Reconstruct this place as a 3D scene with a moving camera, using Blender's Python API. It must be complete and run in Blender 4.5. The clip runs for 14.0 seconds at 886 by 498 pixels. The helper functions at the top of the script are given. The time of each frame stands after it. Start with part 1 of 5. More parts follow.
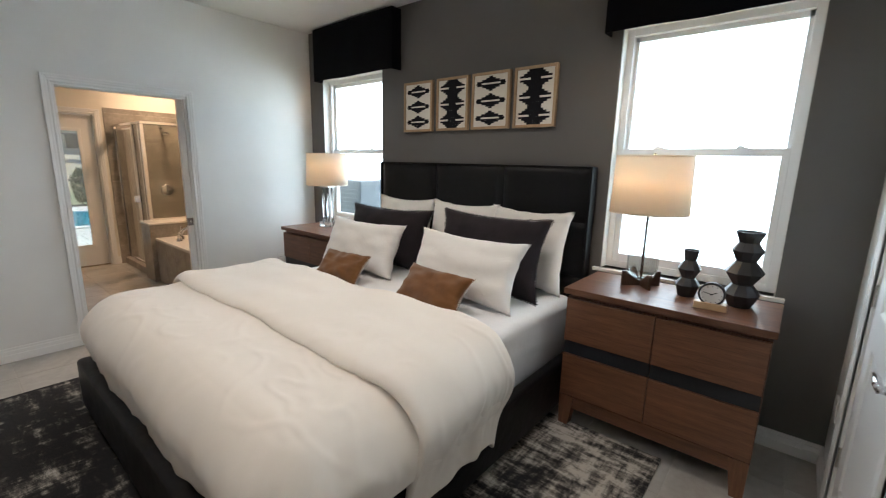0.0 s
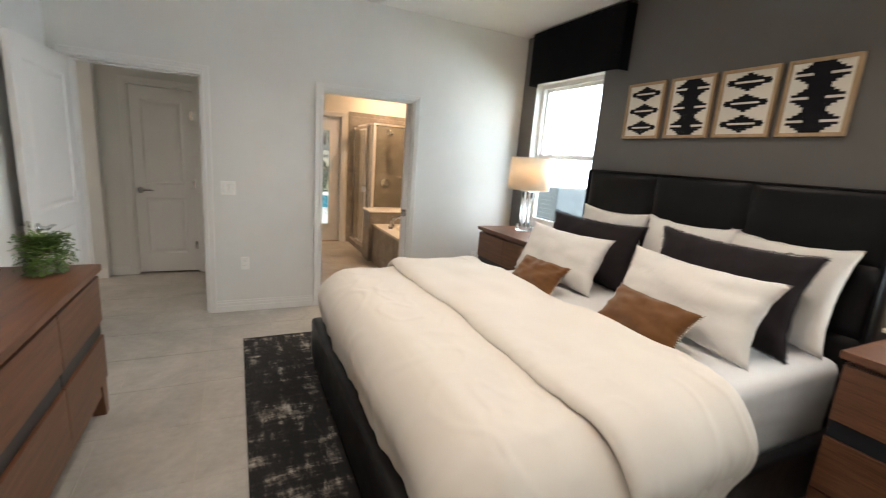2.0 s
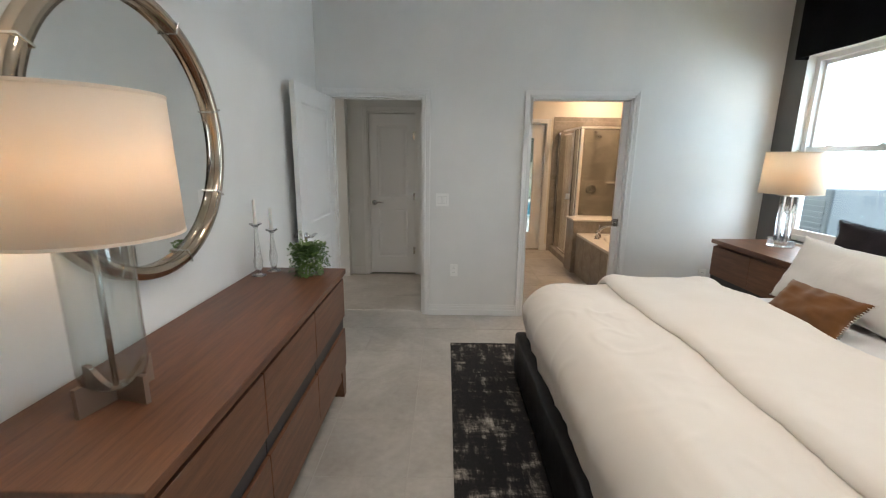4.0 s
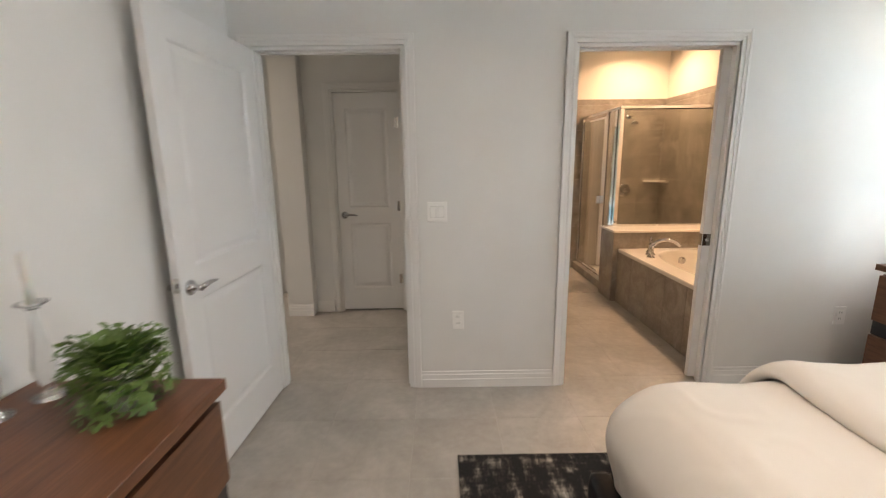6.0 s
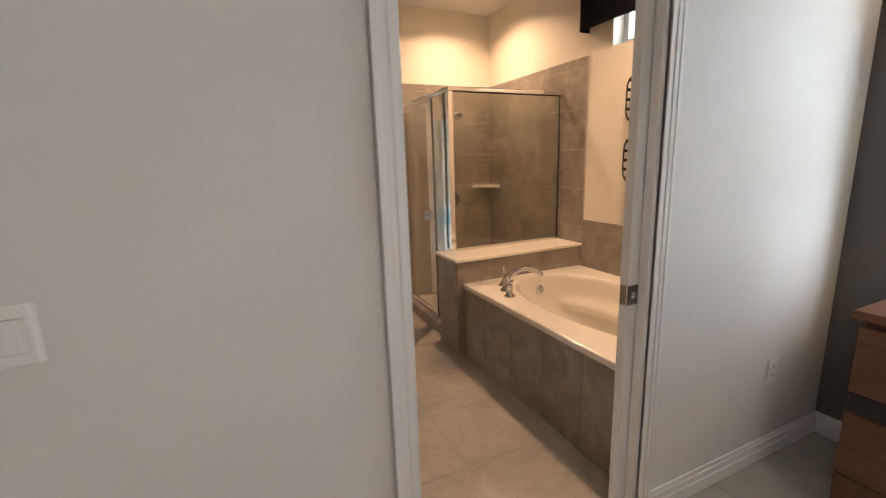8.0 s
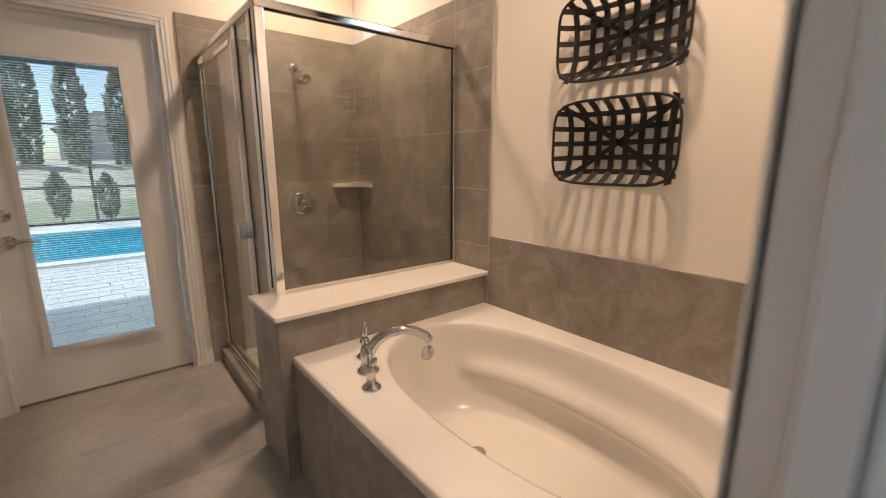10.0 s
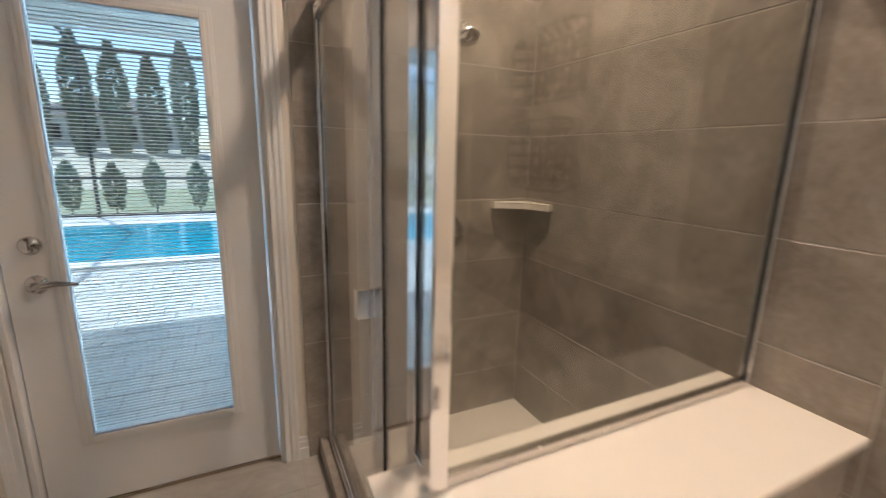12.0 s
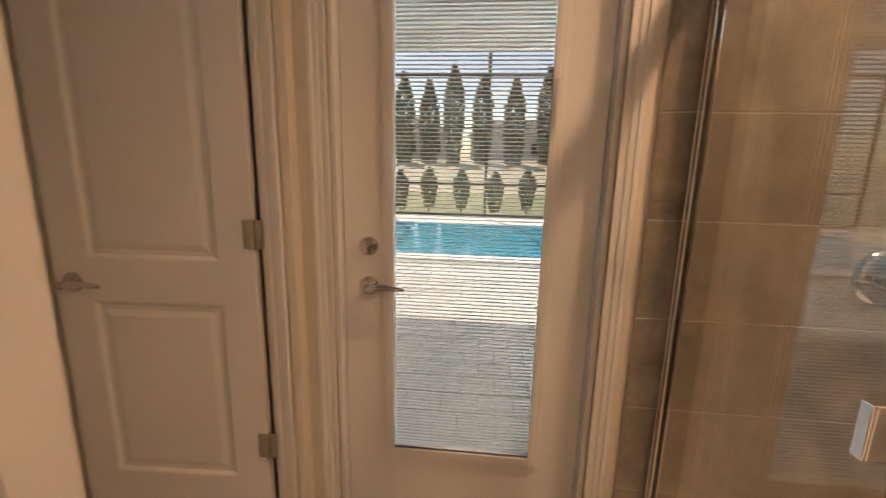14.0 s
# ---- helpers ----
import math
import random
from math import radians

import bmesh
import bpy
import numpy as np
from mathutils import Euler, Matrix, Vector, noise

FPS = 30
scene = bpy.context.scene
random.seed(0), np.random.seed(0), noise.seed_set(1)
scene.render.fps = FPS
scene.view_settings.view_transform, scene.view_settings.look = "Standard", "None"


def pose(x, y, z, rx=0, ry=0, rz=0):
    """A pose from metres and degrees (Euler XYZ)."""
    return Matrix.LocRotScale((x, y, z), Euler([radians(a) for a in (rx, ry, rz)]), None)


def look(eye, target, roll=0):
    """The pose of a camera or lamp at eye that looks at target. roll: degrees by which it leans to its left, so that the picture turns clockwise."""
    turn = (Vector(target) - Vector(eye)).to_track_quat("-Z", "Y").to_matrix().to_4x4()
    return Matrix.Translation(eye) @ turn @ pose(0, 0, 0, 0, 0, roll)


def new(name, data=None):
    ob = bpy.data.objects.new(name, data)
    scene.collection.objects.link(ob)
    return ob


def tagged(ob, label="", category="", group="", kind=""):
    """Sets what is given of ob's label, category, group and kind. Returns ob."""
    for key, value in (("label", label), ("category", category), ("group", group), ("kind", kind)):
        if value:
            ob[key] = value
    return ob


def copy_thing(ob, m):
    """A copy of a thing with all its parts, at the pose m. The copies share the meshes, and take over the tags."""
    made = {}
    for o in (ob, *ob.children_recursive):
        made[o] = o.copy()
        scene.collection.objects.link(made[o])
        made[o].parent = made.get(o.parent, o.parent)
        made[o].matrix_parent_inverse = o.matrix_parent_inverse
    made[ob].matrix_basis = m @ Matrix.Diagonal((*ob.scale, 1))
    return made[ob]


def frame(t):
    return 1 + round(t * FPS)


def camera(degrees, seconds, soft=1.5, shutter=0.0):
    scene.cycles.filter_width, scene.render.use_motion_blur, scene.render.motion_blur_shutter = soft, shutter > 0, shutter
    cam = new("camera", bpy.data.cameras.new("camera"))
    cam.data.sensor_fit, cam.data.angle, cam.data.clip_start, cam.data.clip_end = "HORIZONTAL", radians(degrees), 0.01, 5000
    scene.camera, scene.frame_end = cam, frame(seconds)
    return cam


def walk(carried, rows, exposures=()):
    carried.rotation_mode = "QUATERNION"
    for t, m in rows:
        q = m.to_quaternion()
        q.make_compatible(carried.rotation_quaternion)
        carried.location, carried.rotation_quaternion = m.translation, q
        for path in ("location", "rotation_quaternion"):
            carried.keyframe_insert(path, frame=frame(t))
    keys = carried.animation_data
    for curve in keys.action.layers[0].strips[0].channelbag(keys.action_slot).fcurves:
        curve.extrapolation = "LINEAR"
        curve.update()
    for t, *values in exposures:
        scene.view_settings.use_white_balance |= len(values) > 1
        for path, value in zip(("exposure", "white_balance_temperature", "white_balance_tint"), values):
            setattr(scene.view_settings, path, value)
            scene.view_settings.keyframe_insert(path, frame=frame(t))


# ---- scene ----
cam = camera(92.4, 14.0, soft=1.1, shutter=0.4)
PATH = [
    (0, (-0.598, -4.329, 1.528), (0.906, -3.073, 1.129), 1.3),
    (0.5, (-0.588, -4.288, 1.508), (0.829, -2.934, 1.109), 2.5),
    (1, (-0.572, -4.237, 1.5), (0.703, -2.748, 1.104), 3.6),
    (1.5, (-0.606, -4.185, 1.504), (0.494, -2.564, 1.1), 4.2),
    (2, (-0.657, -4.135, 1.512), (0.211, -2.381, 1.099), 4.4),
    (2.5, (-0.66, -4.115, 1.529), (-0.077, -2.251, 1.1), 4.0),
    (3, (-0.689, -4.098, 1.549), (-0.366, -2.174, 1.109), 3.2),
    (3.5, (-0.708, -4.066, 1.553), (-0.608, -2.119, 1.109), 2.2),
    (3.7, (-0.698, -4.04, 1.543), (-0.676, -2.088, 1.105), 1.6),
    (5.8, (-0.708, -2.683, 1.434), (-0.762, -0.725, 1.029), -0.7),
    (6, (-0.708, -2.503, 1.419), (-0.697, -0.544, 1.015), -0.7),
    (6.5, (-0.641, -2.073, 1.414), (-0.477, -0.121, 1.013), -0.9),
    (7, (-0.617, -1.684, 1.416), (-0.268, 0.244, 1.016), -1.2),
    (7.5, (-0.459, -1.335, 1.406), (0.118, 0.538, 1.005), -1.4),
    (8, (-0.289, -0.996, 1.418), (0.524, 0.786, 1.012), -1.8),
    (8.5, (-0.095, -0.695, 1.408), (0.994, 0.932, 0.998), -2.0),
    (8.7, (0.012, -0.602, 1.388), (1.197, 0.955, 0.975), -2.0),
    (10.8, (0.722, 0.454, 1.308), (1.953, 1.979, 0.91), 0.3),
    (11, (0.761, 0.571, 1.318), (1.947, 2.128, 0.91), 0.5),
    (11.5, (0.82, 0.895, 1.335), (1.846, 2.561, 0.92), 0.9),
    (12, (0.807, 1.232, 1.369), (1.646, 2.996, 0.945), 1.3),
    (12.5, (0.784, 1.518, 1.357), (1.362, 3.385, 0.932), 1.5),
    (13, (0.737, 1.733, 1.355), (1.043, 3.664, 0.935), 1.5),
    (13.5, (0.615, 1.823, 1.336), (0.689, 3.776, 0.909), 1.5),
    (14, (0.532, 1.733, 1.328), (0.339, 3.681, 0.921), 1.2),
]
EXPOSE = [(0, 0.44, 6250, 14), (2, 0.76, 6700, 15), (2.7, 0.80, 6700, 16), (3.5, 0.54, 6250, 13), (6, 0.80, 7000, 19), (7.5, 0.62, 7050, 22), (8, 0.38, 6950, 21), (8.5, 0.30, 7000, 22), (11, 0.48, 4950, 11), (12, 0.46, 5200, 11),
          (12.5, 0.44, 5950, 15), (13, 0.48, 6950, 23), (13.5, 0.46, 7200, 25), (14, 0.32, 7700, 27)]
walk(cam, [(t, look(eye, target, roll)) for t, eye, target, roll in PATH], EXPOSE)

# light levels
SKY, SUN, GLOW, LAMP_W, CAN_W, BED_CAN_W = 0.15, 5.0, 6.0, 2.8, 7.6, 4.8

# ---- world, sun, large lights ----
world = bpy.data.worlds.new("world")
scene.world = world
world.use_nodes = True
wn = world.node_tree.nodes
sky = wn.new("ShaderNodeTexSky")
sky.sky_type, sky.sun_disc = "NISHITA", False
sky.sun_elevation, sky.sun_rotation = radians(56), radians(-24)
wn["Background"].inputs["Strength"].default_value = SKY
world.node_tree.links.new(sky.outputs[0], wn["Background"].inputs["Color"])
sun = new("sun", bpy.data.lights.new("sun", "SUN"))
sun.data.energy, sun.data.angle, sun.data.color = SUN, radians(0.5), (1.0, 0.95, 0.88)
sun.matrix_world = look((-2.4, 5.4, 8.8), (0, 0, 0))


def lamp_point(name, x, y, z, watts, colour, radius=0.04):
    ob = new(name, bpy.data.lights.new(name, "POINT"))
    ob.data.energy, ob.data.color, ob.data.shadow_soft_size = watts, colour, radius
    ob.location = (x, y, z)
    return ob


def lamp_disc(name, x, y, z, watts, colour, size=0.13, spread=180):
    ob = new(name, bpy.data.lights.new(name, "AREA"))
    ob.data.spread = radians(spread)
    ob.data.shape, ob.data.size, ob.data.energy, ob.data.color = "DISK", size, watts, colour
    ob.location = (x, y, z)
    return ob


# ---- materials ----
class Mat:
    """A node material around one Principled shader."""

    def __init__(self, name, colour=(0.8, 0.8, 0.8), rough=0.5, metal=0.0, **extra):
        self.m = bpy.data.materials.new(name)
        self.m.use_nodes = True
        self.t = self.m.node_tree
        self.p = self.t.nodes["Principled BSDF"]
        self.set("Base Color", (*colour, 1)), self.set("Roughness", rough), self.set("Metallic", metal)
        for k, v in extra.items():
            self.set(k.replace("_", " "), v)
        self.coord = None

    def set(self, key, v):
        self.p.inputs[key].default_value = v

    def node(self, kind, **values):
        n = self.t.nodes.new(kind)
        for k, v in values.items():
            n.inputs[k.replace("_", " ")].default_value = v
        return n

    def link(self, a, b):
        self.t.links.new(a, b)

    def place(self, scale=(1, 1, 1), world_space=True):
        """Coordinates in metres, stretched by scale."""
        src = self.node("ShaderNodeNewGeometry").outputs["Position"] if world_space else self.node("ShaderNodeTexCoord").outputs["Object"]
        mp = self.node("ShaderNodeMapping")
        mp.inputs["Scale"].default_value = scale
        self.link(src, mp.inputs["Vector"])
        return mp.outputs[0]

    def noise(self, scale, detail=4.0, rough=0.6, stretch=(1, 1, 1), world_space=True, warp=0.0):
        n = self.node("ShaderNodeTexNoise", Scale=scale, Detail=detail, Roughness=rough, Distortion=warp)
        self.link(self.place(stretch, world_space), n.inputs["Vector"])
        return n.outputs["Fac"]

    def ramp(self, fac, stops):
        r = self.node("ShaderNodeValToRGB")
        el = r.color_ramp.elements
        while len(el) < len(stops):
            el.new(0.5)
        for e, (pos, c) in zip(el, stops):
            e.position, e.color = pos, (*c, 1)
        self.link(fac, r.inputs[0])
        return r.outputs[0]

    def mix(self, fac, a, b, mode="MIX"):
        n = self.t.nodes.new("ShaderNodeMix")
        n.data_type, n.blend_type = "RGBA", mode
        for sock, v in ((n.inputs[0], fac), (n.inputs[6], a), (n.inputs[7], b)):
            if isinstance(v, (int, float)):
                sock.default_value = v
            elif isinstance(v, tuple):
                sock.default_value = (*v, 1)
            else:
                self.link(v, sock)
        return n.outputs[2]

    def vary(self, colour, amount):
        """Colour made lighter or darker from object to object."""
        info = self.node("ShaderNodeObjectInfo")
        mr = self.node("ShaderNodeMapRange")
        mr.inputs[3].default_value, mr.inputs[4].default_value = 1 - amount, 1 + amount
        self.link(info.outputs["Random"], mr.inputs[0])
        mul = self.t.nodes.new("ShaderNodeVectorMath")
        mul.operation = "SCALE"
        self.link(colour, mul.inputs[0]), self.link(mr.outputs[0], mul.inputs["Scale"])
        return mul.outputs[0]

    def colour(self, c):
        self.link(c, self.p.inputs["Base Color"])
        return self

    def rough(self, fac, lo, hi):
        mr = self.node("ShaderNodeMapRange")
        mr.inputs[3].default_value, mr.inputs[4].default_value = lo, hi
        self.link(fac, mr.inputs[0]), self.link(mr.outputs[0], self.p.inputs["Roughness"])
        return self

    def bump(self, fac, depth, strength=1.0):
        b = self.node("ShaderNodeBump", Strength=strength, Distance=depth)
        self.link(fac, b.inputs["Height"])
        if self.p.inputs["Normal"].links:
            self.link(self.p.inputs["Normal"].links[0].from_socket, b.inputs["Normal"])
        self.link(b.outputs[0], self.p.inputs["Normal"])
        return self


def paint(name, colour, rough=0.6, peel=0.0006, uneven=0.05):
    m = Mat(name, colour, rough)
    c = tuple(colour)
    d = tuple(v * (1 - uneven) for v in c)
    m.colour(m.ramp(m.noise(1.7, 3), [(0.35, d), (0.65, c)]))
    m.bump(m.noise(140, 3), peel).rough(m.noise(9, 3), rough - 0.06, rough + 0.08)
    return m.m


def cloth(name, colour, second=None, rough=0.85, weave=900, sheen=0.2, fold=0.0):
    m = Mat(name, colour, rough)
    second = second or tuple(v * 0.96 for v in colour)
    m.colour(m.ramp(m.noise(7, 4), [(0.3, second), (0.7, colour)]))
    m.set("Sheen Weight", sheen), m.set("Specular IOR Level", 0.12)
    if fold:
        m.bump(m.noise(6, 3, stretch=(1, 1, 1), warp=0.6), fold)
        m.bump(m.noise(17, 4, 0.5, stretch=(1.6, 0.8, 1), warp=0.8), fold * 0.04)
    m.bump(m.noise(weave * 0.5, 2), 0.00006)
    return m.m


def wood(name, dark, light, along=(1.5, 22, 22), rough=0.38):
    m = Mat(name, light, rough)
    g = m.noise(1.6, 6, 0.65, along, False, 0.4)
    fine = m.noise(9, 5, 0.7, along, False)
    m.colour(m.vary(m.mix(0.35, m.ramp(g, [(0.3, dark), (0.7, light)]), m.ramp(fine, [(0.35, dark), (0.65, light)])), 0.08))
    m.bump(fine, 0.0005).rough(fine, rough - 0.06, rough + 0.1)
    return m.m


def clear(name, tint=(0.94, 0.97, 0.96), ior=1.5, rough=0.0):
    """Thin glass: it lets light straight through and mirrors by angle."""
    m = Mat(name)
    tr = m.node("ShaderNodeBsdfTransparent", Color=(*tint, 1))
    gl = m.node("ShaderNodeBsdfGlossy", Roughness=rough)
    lw = m.node("ShaderNodeLayerWeight", Blend=0.5)
    pw = m.node("ShaderNodeMath")
    pw.operation, pw.inputs[1].default_value = "POWER", 5.0
    fr = m.node("ShaderNodeMapRange")
    fr.inputs[3].default_value, fr.inputs[4].default_value = ((ior - 1) / (ior + 1)) ** 2, 1.0
    m.link(lw.outputs["Facing"], pw.inputs[0]), m.link(pw.outputs[0], fr.inputs[0])
    mixer = m.node("ShaderNodeMixShader")
    m.link(fr.outputs[0], mixer.inputs[0]), m.link(tr.outputs[0], mixer.inputs[1]), m.link(gl.outputs[0], mixer.inputs[2])
    m.link(mixer.outputs[0], m.t.nodes["Material Output"].inputs["Surface"])
    return m.m


def metal(name, colour, rough=0.12):
    m = Mat(name, colour, rough, 1.0)
    m.rough(m.noise(30, 3), rough * 0.7, rough * 1.5)
    return m.m


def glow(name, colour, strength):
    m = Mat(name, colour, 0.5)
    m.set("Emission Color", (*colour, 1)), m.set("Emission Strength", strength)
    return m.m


M_WALL = paint("wall_paint", (0.80, 0.803, 0.785))
M_CEIL = paint("ceiling_paint", (0.80, 0.80, 0.79), 0.8, 0.0012)
M_ACCENT = paint("accent_paint", (0.118, 0.112, 0.106), 0.55)
M_TRIM = paint("trim_paint", (0.84, 0.84, 0.825), 0.32, 0.0001, 0.02)
M_DOOR = paint("door_paint", (0.81, 0.812, 0.805), 0.36, 0.0002, 0.03)
M_BATHWALL = paint("bathroom_paint", (0.80, 0.755, 0.67))
M_VINYL = paint("window_vinyl", (0.82, 0.83, 0.83), 0.3, 0.00005, 0.02)
M_PLATE = paint("plate_plastic", (0.90, 0.90, 0.88), 0.28, 0.00002, 0.01)
M_DARK = Mat("dark_gap", (0.01, 0.01, 0.01), 0.7).m
M_RUBBER = Mat("black_gasket", (0.012, 0.012, 0.012), 0.5).m


def stone_tile(name, a, b, c, rough, scale=2.3, vary=0.05):
    m = Mat(name, b, rough)
    big = m.ramp(m.noise(scale, 5, 0.62, warp=0.7), [(0.28, a), (0.5, b), (0.72, c)])
    fine = m.ramp(m.noise(scale * 9, 4), [(0.3, tuple(v * 0.86 for v in b)), (0.7, c)])
    m.colour(m.vary(m.mix(0.3, big, fine), vary))
    m.bump(m.noise(60, 4), 0.0004).rough(m.noise(5, 4), rough - 0.08, rough + 0.12)
    return m.m


M_FLOOR = stone_tile("floor_tile", (0.27, 0.25, 0.222), (0.37, 0.35, 0.316), (0.50, 0.478, 0.438), 0.30)
M_GROUT = paint("floor_grout", (0.44, 0.42, 0.38), 0.85, 0.0008)
M_WTILE = stone_tile("wall_tile", (0.150, 0.129, 0.106), (0.255, 0.227, 0.194), (0.41, 0.372, 0.328), 0.36, 5.0, 0.10)
M_WGROUT = paint("wall_grout", (0.44, 0.41, 0.365), 0.8, 0.0006)
M_SOLID = paint("cultured_marble", (0.80, 0.76, 0.69), 0.18, 0.00005, 0.04)
M_TUB = paint("tub_acrylic", (0.80, 0.77, 0.71), 0.14, 0.00003, 0.02)

_w = dict(dark=(0.062, 0.023, 0.011), light=(0.200, 0.086, 0.042))
M_WALNUT_Z = wood("walnut_upright", along=(22, 22, 1.5), **_w)
M_PALEWOOD = wood("pale_oak", (0.30, 0.19, 0.10), (0.50, 0.34, 0.20), (20, 20, 2))
M_BLOCK = wood("clock_beech", (0.42, 0.28, 0.15), (0.62, 0.44, 0.27), (20, 2, 20))
M_SLOT = Mat("black_lacquer", (0.010, 0.012, 0.016), 0.38).m


def leather():
    m = Mat("black_leather", (0.005, 0.005, 0.006), 0.4)
    m.set("Specular IOR Level", 0.20)
    m.bump(m.noise(420, 3), 0.0004).bump(m.noise(7, 3), 0.004).rough(m.noise(12, 4), 0.3, 0.46)
    return m.m


M_LEATHER = leather()
M_DUVET = cloth("white_duvet", (0.735, 0.68, 0.61), (0.72, 0.662, 0.59), 0.9, 700, 0.1, 0.0)
M_SHEET = cloth("white_sheet", (0.72, 0.715, 0.71), None, 0.85, 900, 0.1, 0.004)
M_SHAM = cloth("white_linen", (0.77, 0.74, 0.695), None, 0.9, 500, 0.2, 0.006)
M_CHARCOAL = cloth("charcoal_linen", (0.027, 0.022, 0.025), (0.019, 0.0155, 0.018), 0.9, 450, 0.05, 0.006)
M_NAVY = cloth("black_drapery", (0.003, 0.0035, 0.006), (0.002, 0.0025, 0.004), 0.85, 500, 0.0)
M_TAN = cloth("tan_hide", (0.185, 0.080, 0.024), (0.120, 0.048, 0.013), 0.7, 260, 0.35, 0.0015)
M_THREAD = cloth("cream_thread", (0.75, 0.70, 0.62))
M_CHROME = metal("chrome", (0.58, 0.58, 0.59), 0.08)
M_NICKEL = metal("satin_nickel", (0.66, 0.65, 0.62), 0.22)
M_PULL = metal("dark_chrome", (0.30, 0.29, 0.28), 0.12)
M_ALU = metal("polished_aluminium", (0.86, 0.86, 0.87), 0.09)
M_BRONZE = metal("champagne_metal", (0.52, 0.44, 0.35), 0.13)
M_GLASS = clear("window_glass")
M_DOORGLASS = clear("shower_door_glass", (0.90, 0.91, 0.89), 1.95)
M_SHGLASS = clear("shower_glass", (0.88, 0.89, 0.86), 1.5)
M_CRYSTAL = clear("lamp_glass", (0.93, 0.95, 0.95), 1.7)
M_MIRROR = metal("mirror_silver", (0.86, 0.88, 0.87), 0.0)
M_MIRROR.node_tree.nodes["Principled BSDF"].inputs["Roughness"].default_value = 0.0
for _l in list(M_MIRROR.node_tree.nodes["Principled BSDF"].inputs["Roughness"].links):
    M_MIRROR.node_tree.links.remove(_l)
M_BLACKVASE = Mat("matt_black_ceramic", (0.018, 0.018, 0.020), 0.48).m
M_DIAL = paint("clock_dial", (0.72, 0.71, 0.68), 0.5, 0.0, 0.02)
M_IRON = Mat("black_iron", (0.006, 0.006, 0.007), 0.5).m
M_WAX = Mat("white_wax", (0.82, 0.80, 0.74), 0.5, Subsurface_Weight=0.2).m
M_POT = paint("white_pot", (0.75, 0.75, 0.72), 0.4)


def shade_cloth():
    m = Mat("lamp_shade_linen", (0.86, 0.80, 0.70), 0.9)
    tl = m.node("ShaderNodeBsdfTranslucent", Color=(0.90, 0.78, 0.62, 1))
    mixer = m.node("ShaderNodeMixShader", Fac=0.38)
    m.link(m.p.outputs[0], mixer.inputs[1]), m.link(tl.outputs[0], mixer.inputs[2])
    m.link(mixer.outputs[0], m.t.nodes["Material Output"].inputs["Surface"])
    m.bump(m.noise(300, 2, stretch=(1, 1, 0.2)), 0.0004)
    return m.m


M_SHADE = shade_cloth()


def rug_pile():
    m = Mat("distressed_rug", (0.1, 0.1, 0.1), 0.95)
    a = m.noise(5.5, 8, 0.74, (0.5, 2.1, 1), True, 0.25)
    b = m.noise(6.5, 7, 0.74, (2.0, 0.55, 1), True, 0.15)
    both = m.mix(0.55, a, b)
    sep = m.node("ShaderNodeSeparateXYZ")
    m.link(m.place((1, 1, 1)), sep.inputs[0])
    worn = m.node("ShaderNodeMapRange")
    worn.inputs[1].default_value, worn.inputs[2].default_value, worn.inputs[3].default_value, worn.inputs[4].default_value = 0.45, 1.35, 0.0, 0.085
    m.link(sep.outputs[0], worn.inputs[0])
    add = m.node("ShaderNodeMath")
    m.link(both, add.inputs[0]), m.link(worn.outputs[0], add.inputs[1])
    both = add.outputs[0]
    m.colour(m.ramp(both, [(0.50, (0.006, 0.006, 0.007)), (0.535, (0.040, 0.037, 0.034)), (0.57, (0.16, 0.145, 0.125)), (0.635, (0.50, 0.46, 0.40))]))
    m.bump(m.noise(500, 3), 0.003).bump(b, 0.002)
    return m.m


M_RUG = rug_pile()


def leaf(name, a, b):
    m = Mat(name, a, 0.5)
    m.colour(m.vary(m.ramp(m.noise(14, 4), [(0.3, a), (0.7, b)]), 0.2))
    return m.m


def light_through(m, share):
    """Leaves that let part of the light through."""
    t = m.node_tree
    tl, mx = t.nodes.new("ShaderNodeBsdfTranslucent"), t.nodes.new("ShaderNodeMixShader")
    p = t.nodes["Principled BSDF"]
    mx.inputs[0].default_value = share
    t.links.new(p.inputs["Base Color"].links[0].from_socket, tl.inputs["Color"])
    t.links.new(p.outputs[0], mx.inputs[1]), t.links.new(tl.outputs[0], mx.inputs[2])
    t.links.new(mx.outputs[0], t.nodes["Material Output"].inputs["Surface"])


M_FERN = leaf("fern_leaf", (0.045, 0.105, 0.016), (0.15, 0.26, 0.05))
M_CYPRESS = leaf("cypress_leaf", (0.13, 0.17, 0.13), (0.28, 0.33, 0.25))
light_through(M_CYPRESS, 0.75)
M_BARK = wood("bark", (0.06, 0.05, 0.04), (0.13, 0.11, 0.09), (9, 9, 2), 0.8)
M_PAVER = stone_tile("paver_concrete", (0.34, 0.33, 0.32), (0.44, 0.43, 0.41), (0.53, 0.51, 0.49), 0.75, 5.0, 0.1)
M_GRASS = leaf("lawn", (0.10, 0.13, 0.04), (0.22, 0.22, 0.09))
M_STUCCO = paint("stucco", (0.72, 0.71, 0.68), 0.9, 0.003)
M_ROOF = paint("roof_shingle", (0.16, 0.14, 0.13), 0.9, 0.003)
M_BRZALU = paint("bronze_frame", (0.03, 0.028, 0.026), 0.5, 0.0)
M_SLAT = paint("blind_slat", (0.85, 0.86, 0.87), 0.4, 0.0, 0.01)
M_WATER = Mat("pool_water", (0.03, 0.30, 0.42), 0.03, Specular_IOR_Level=0.6)
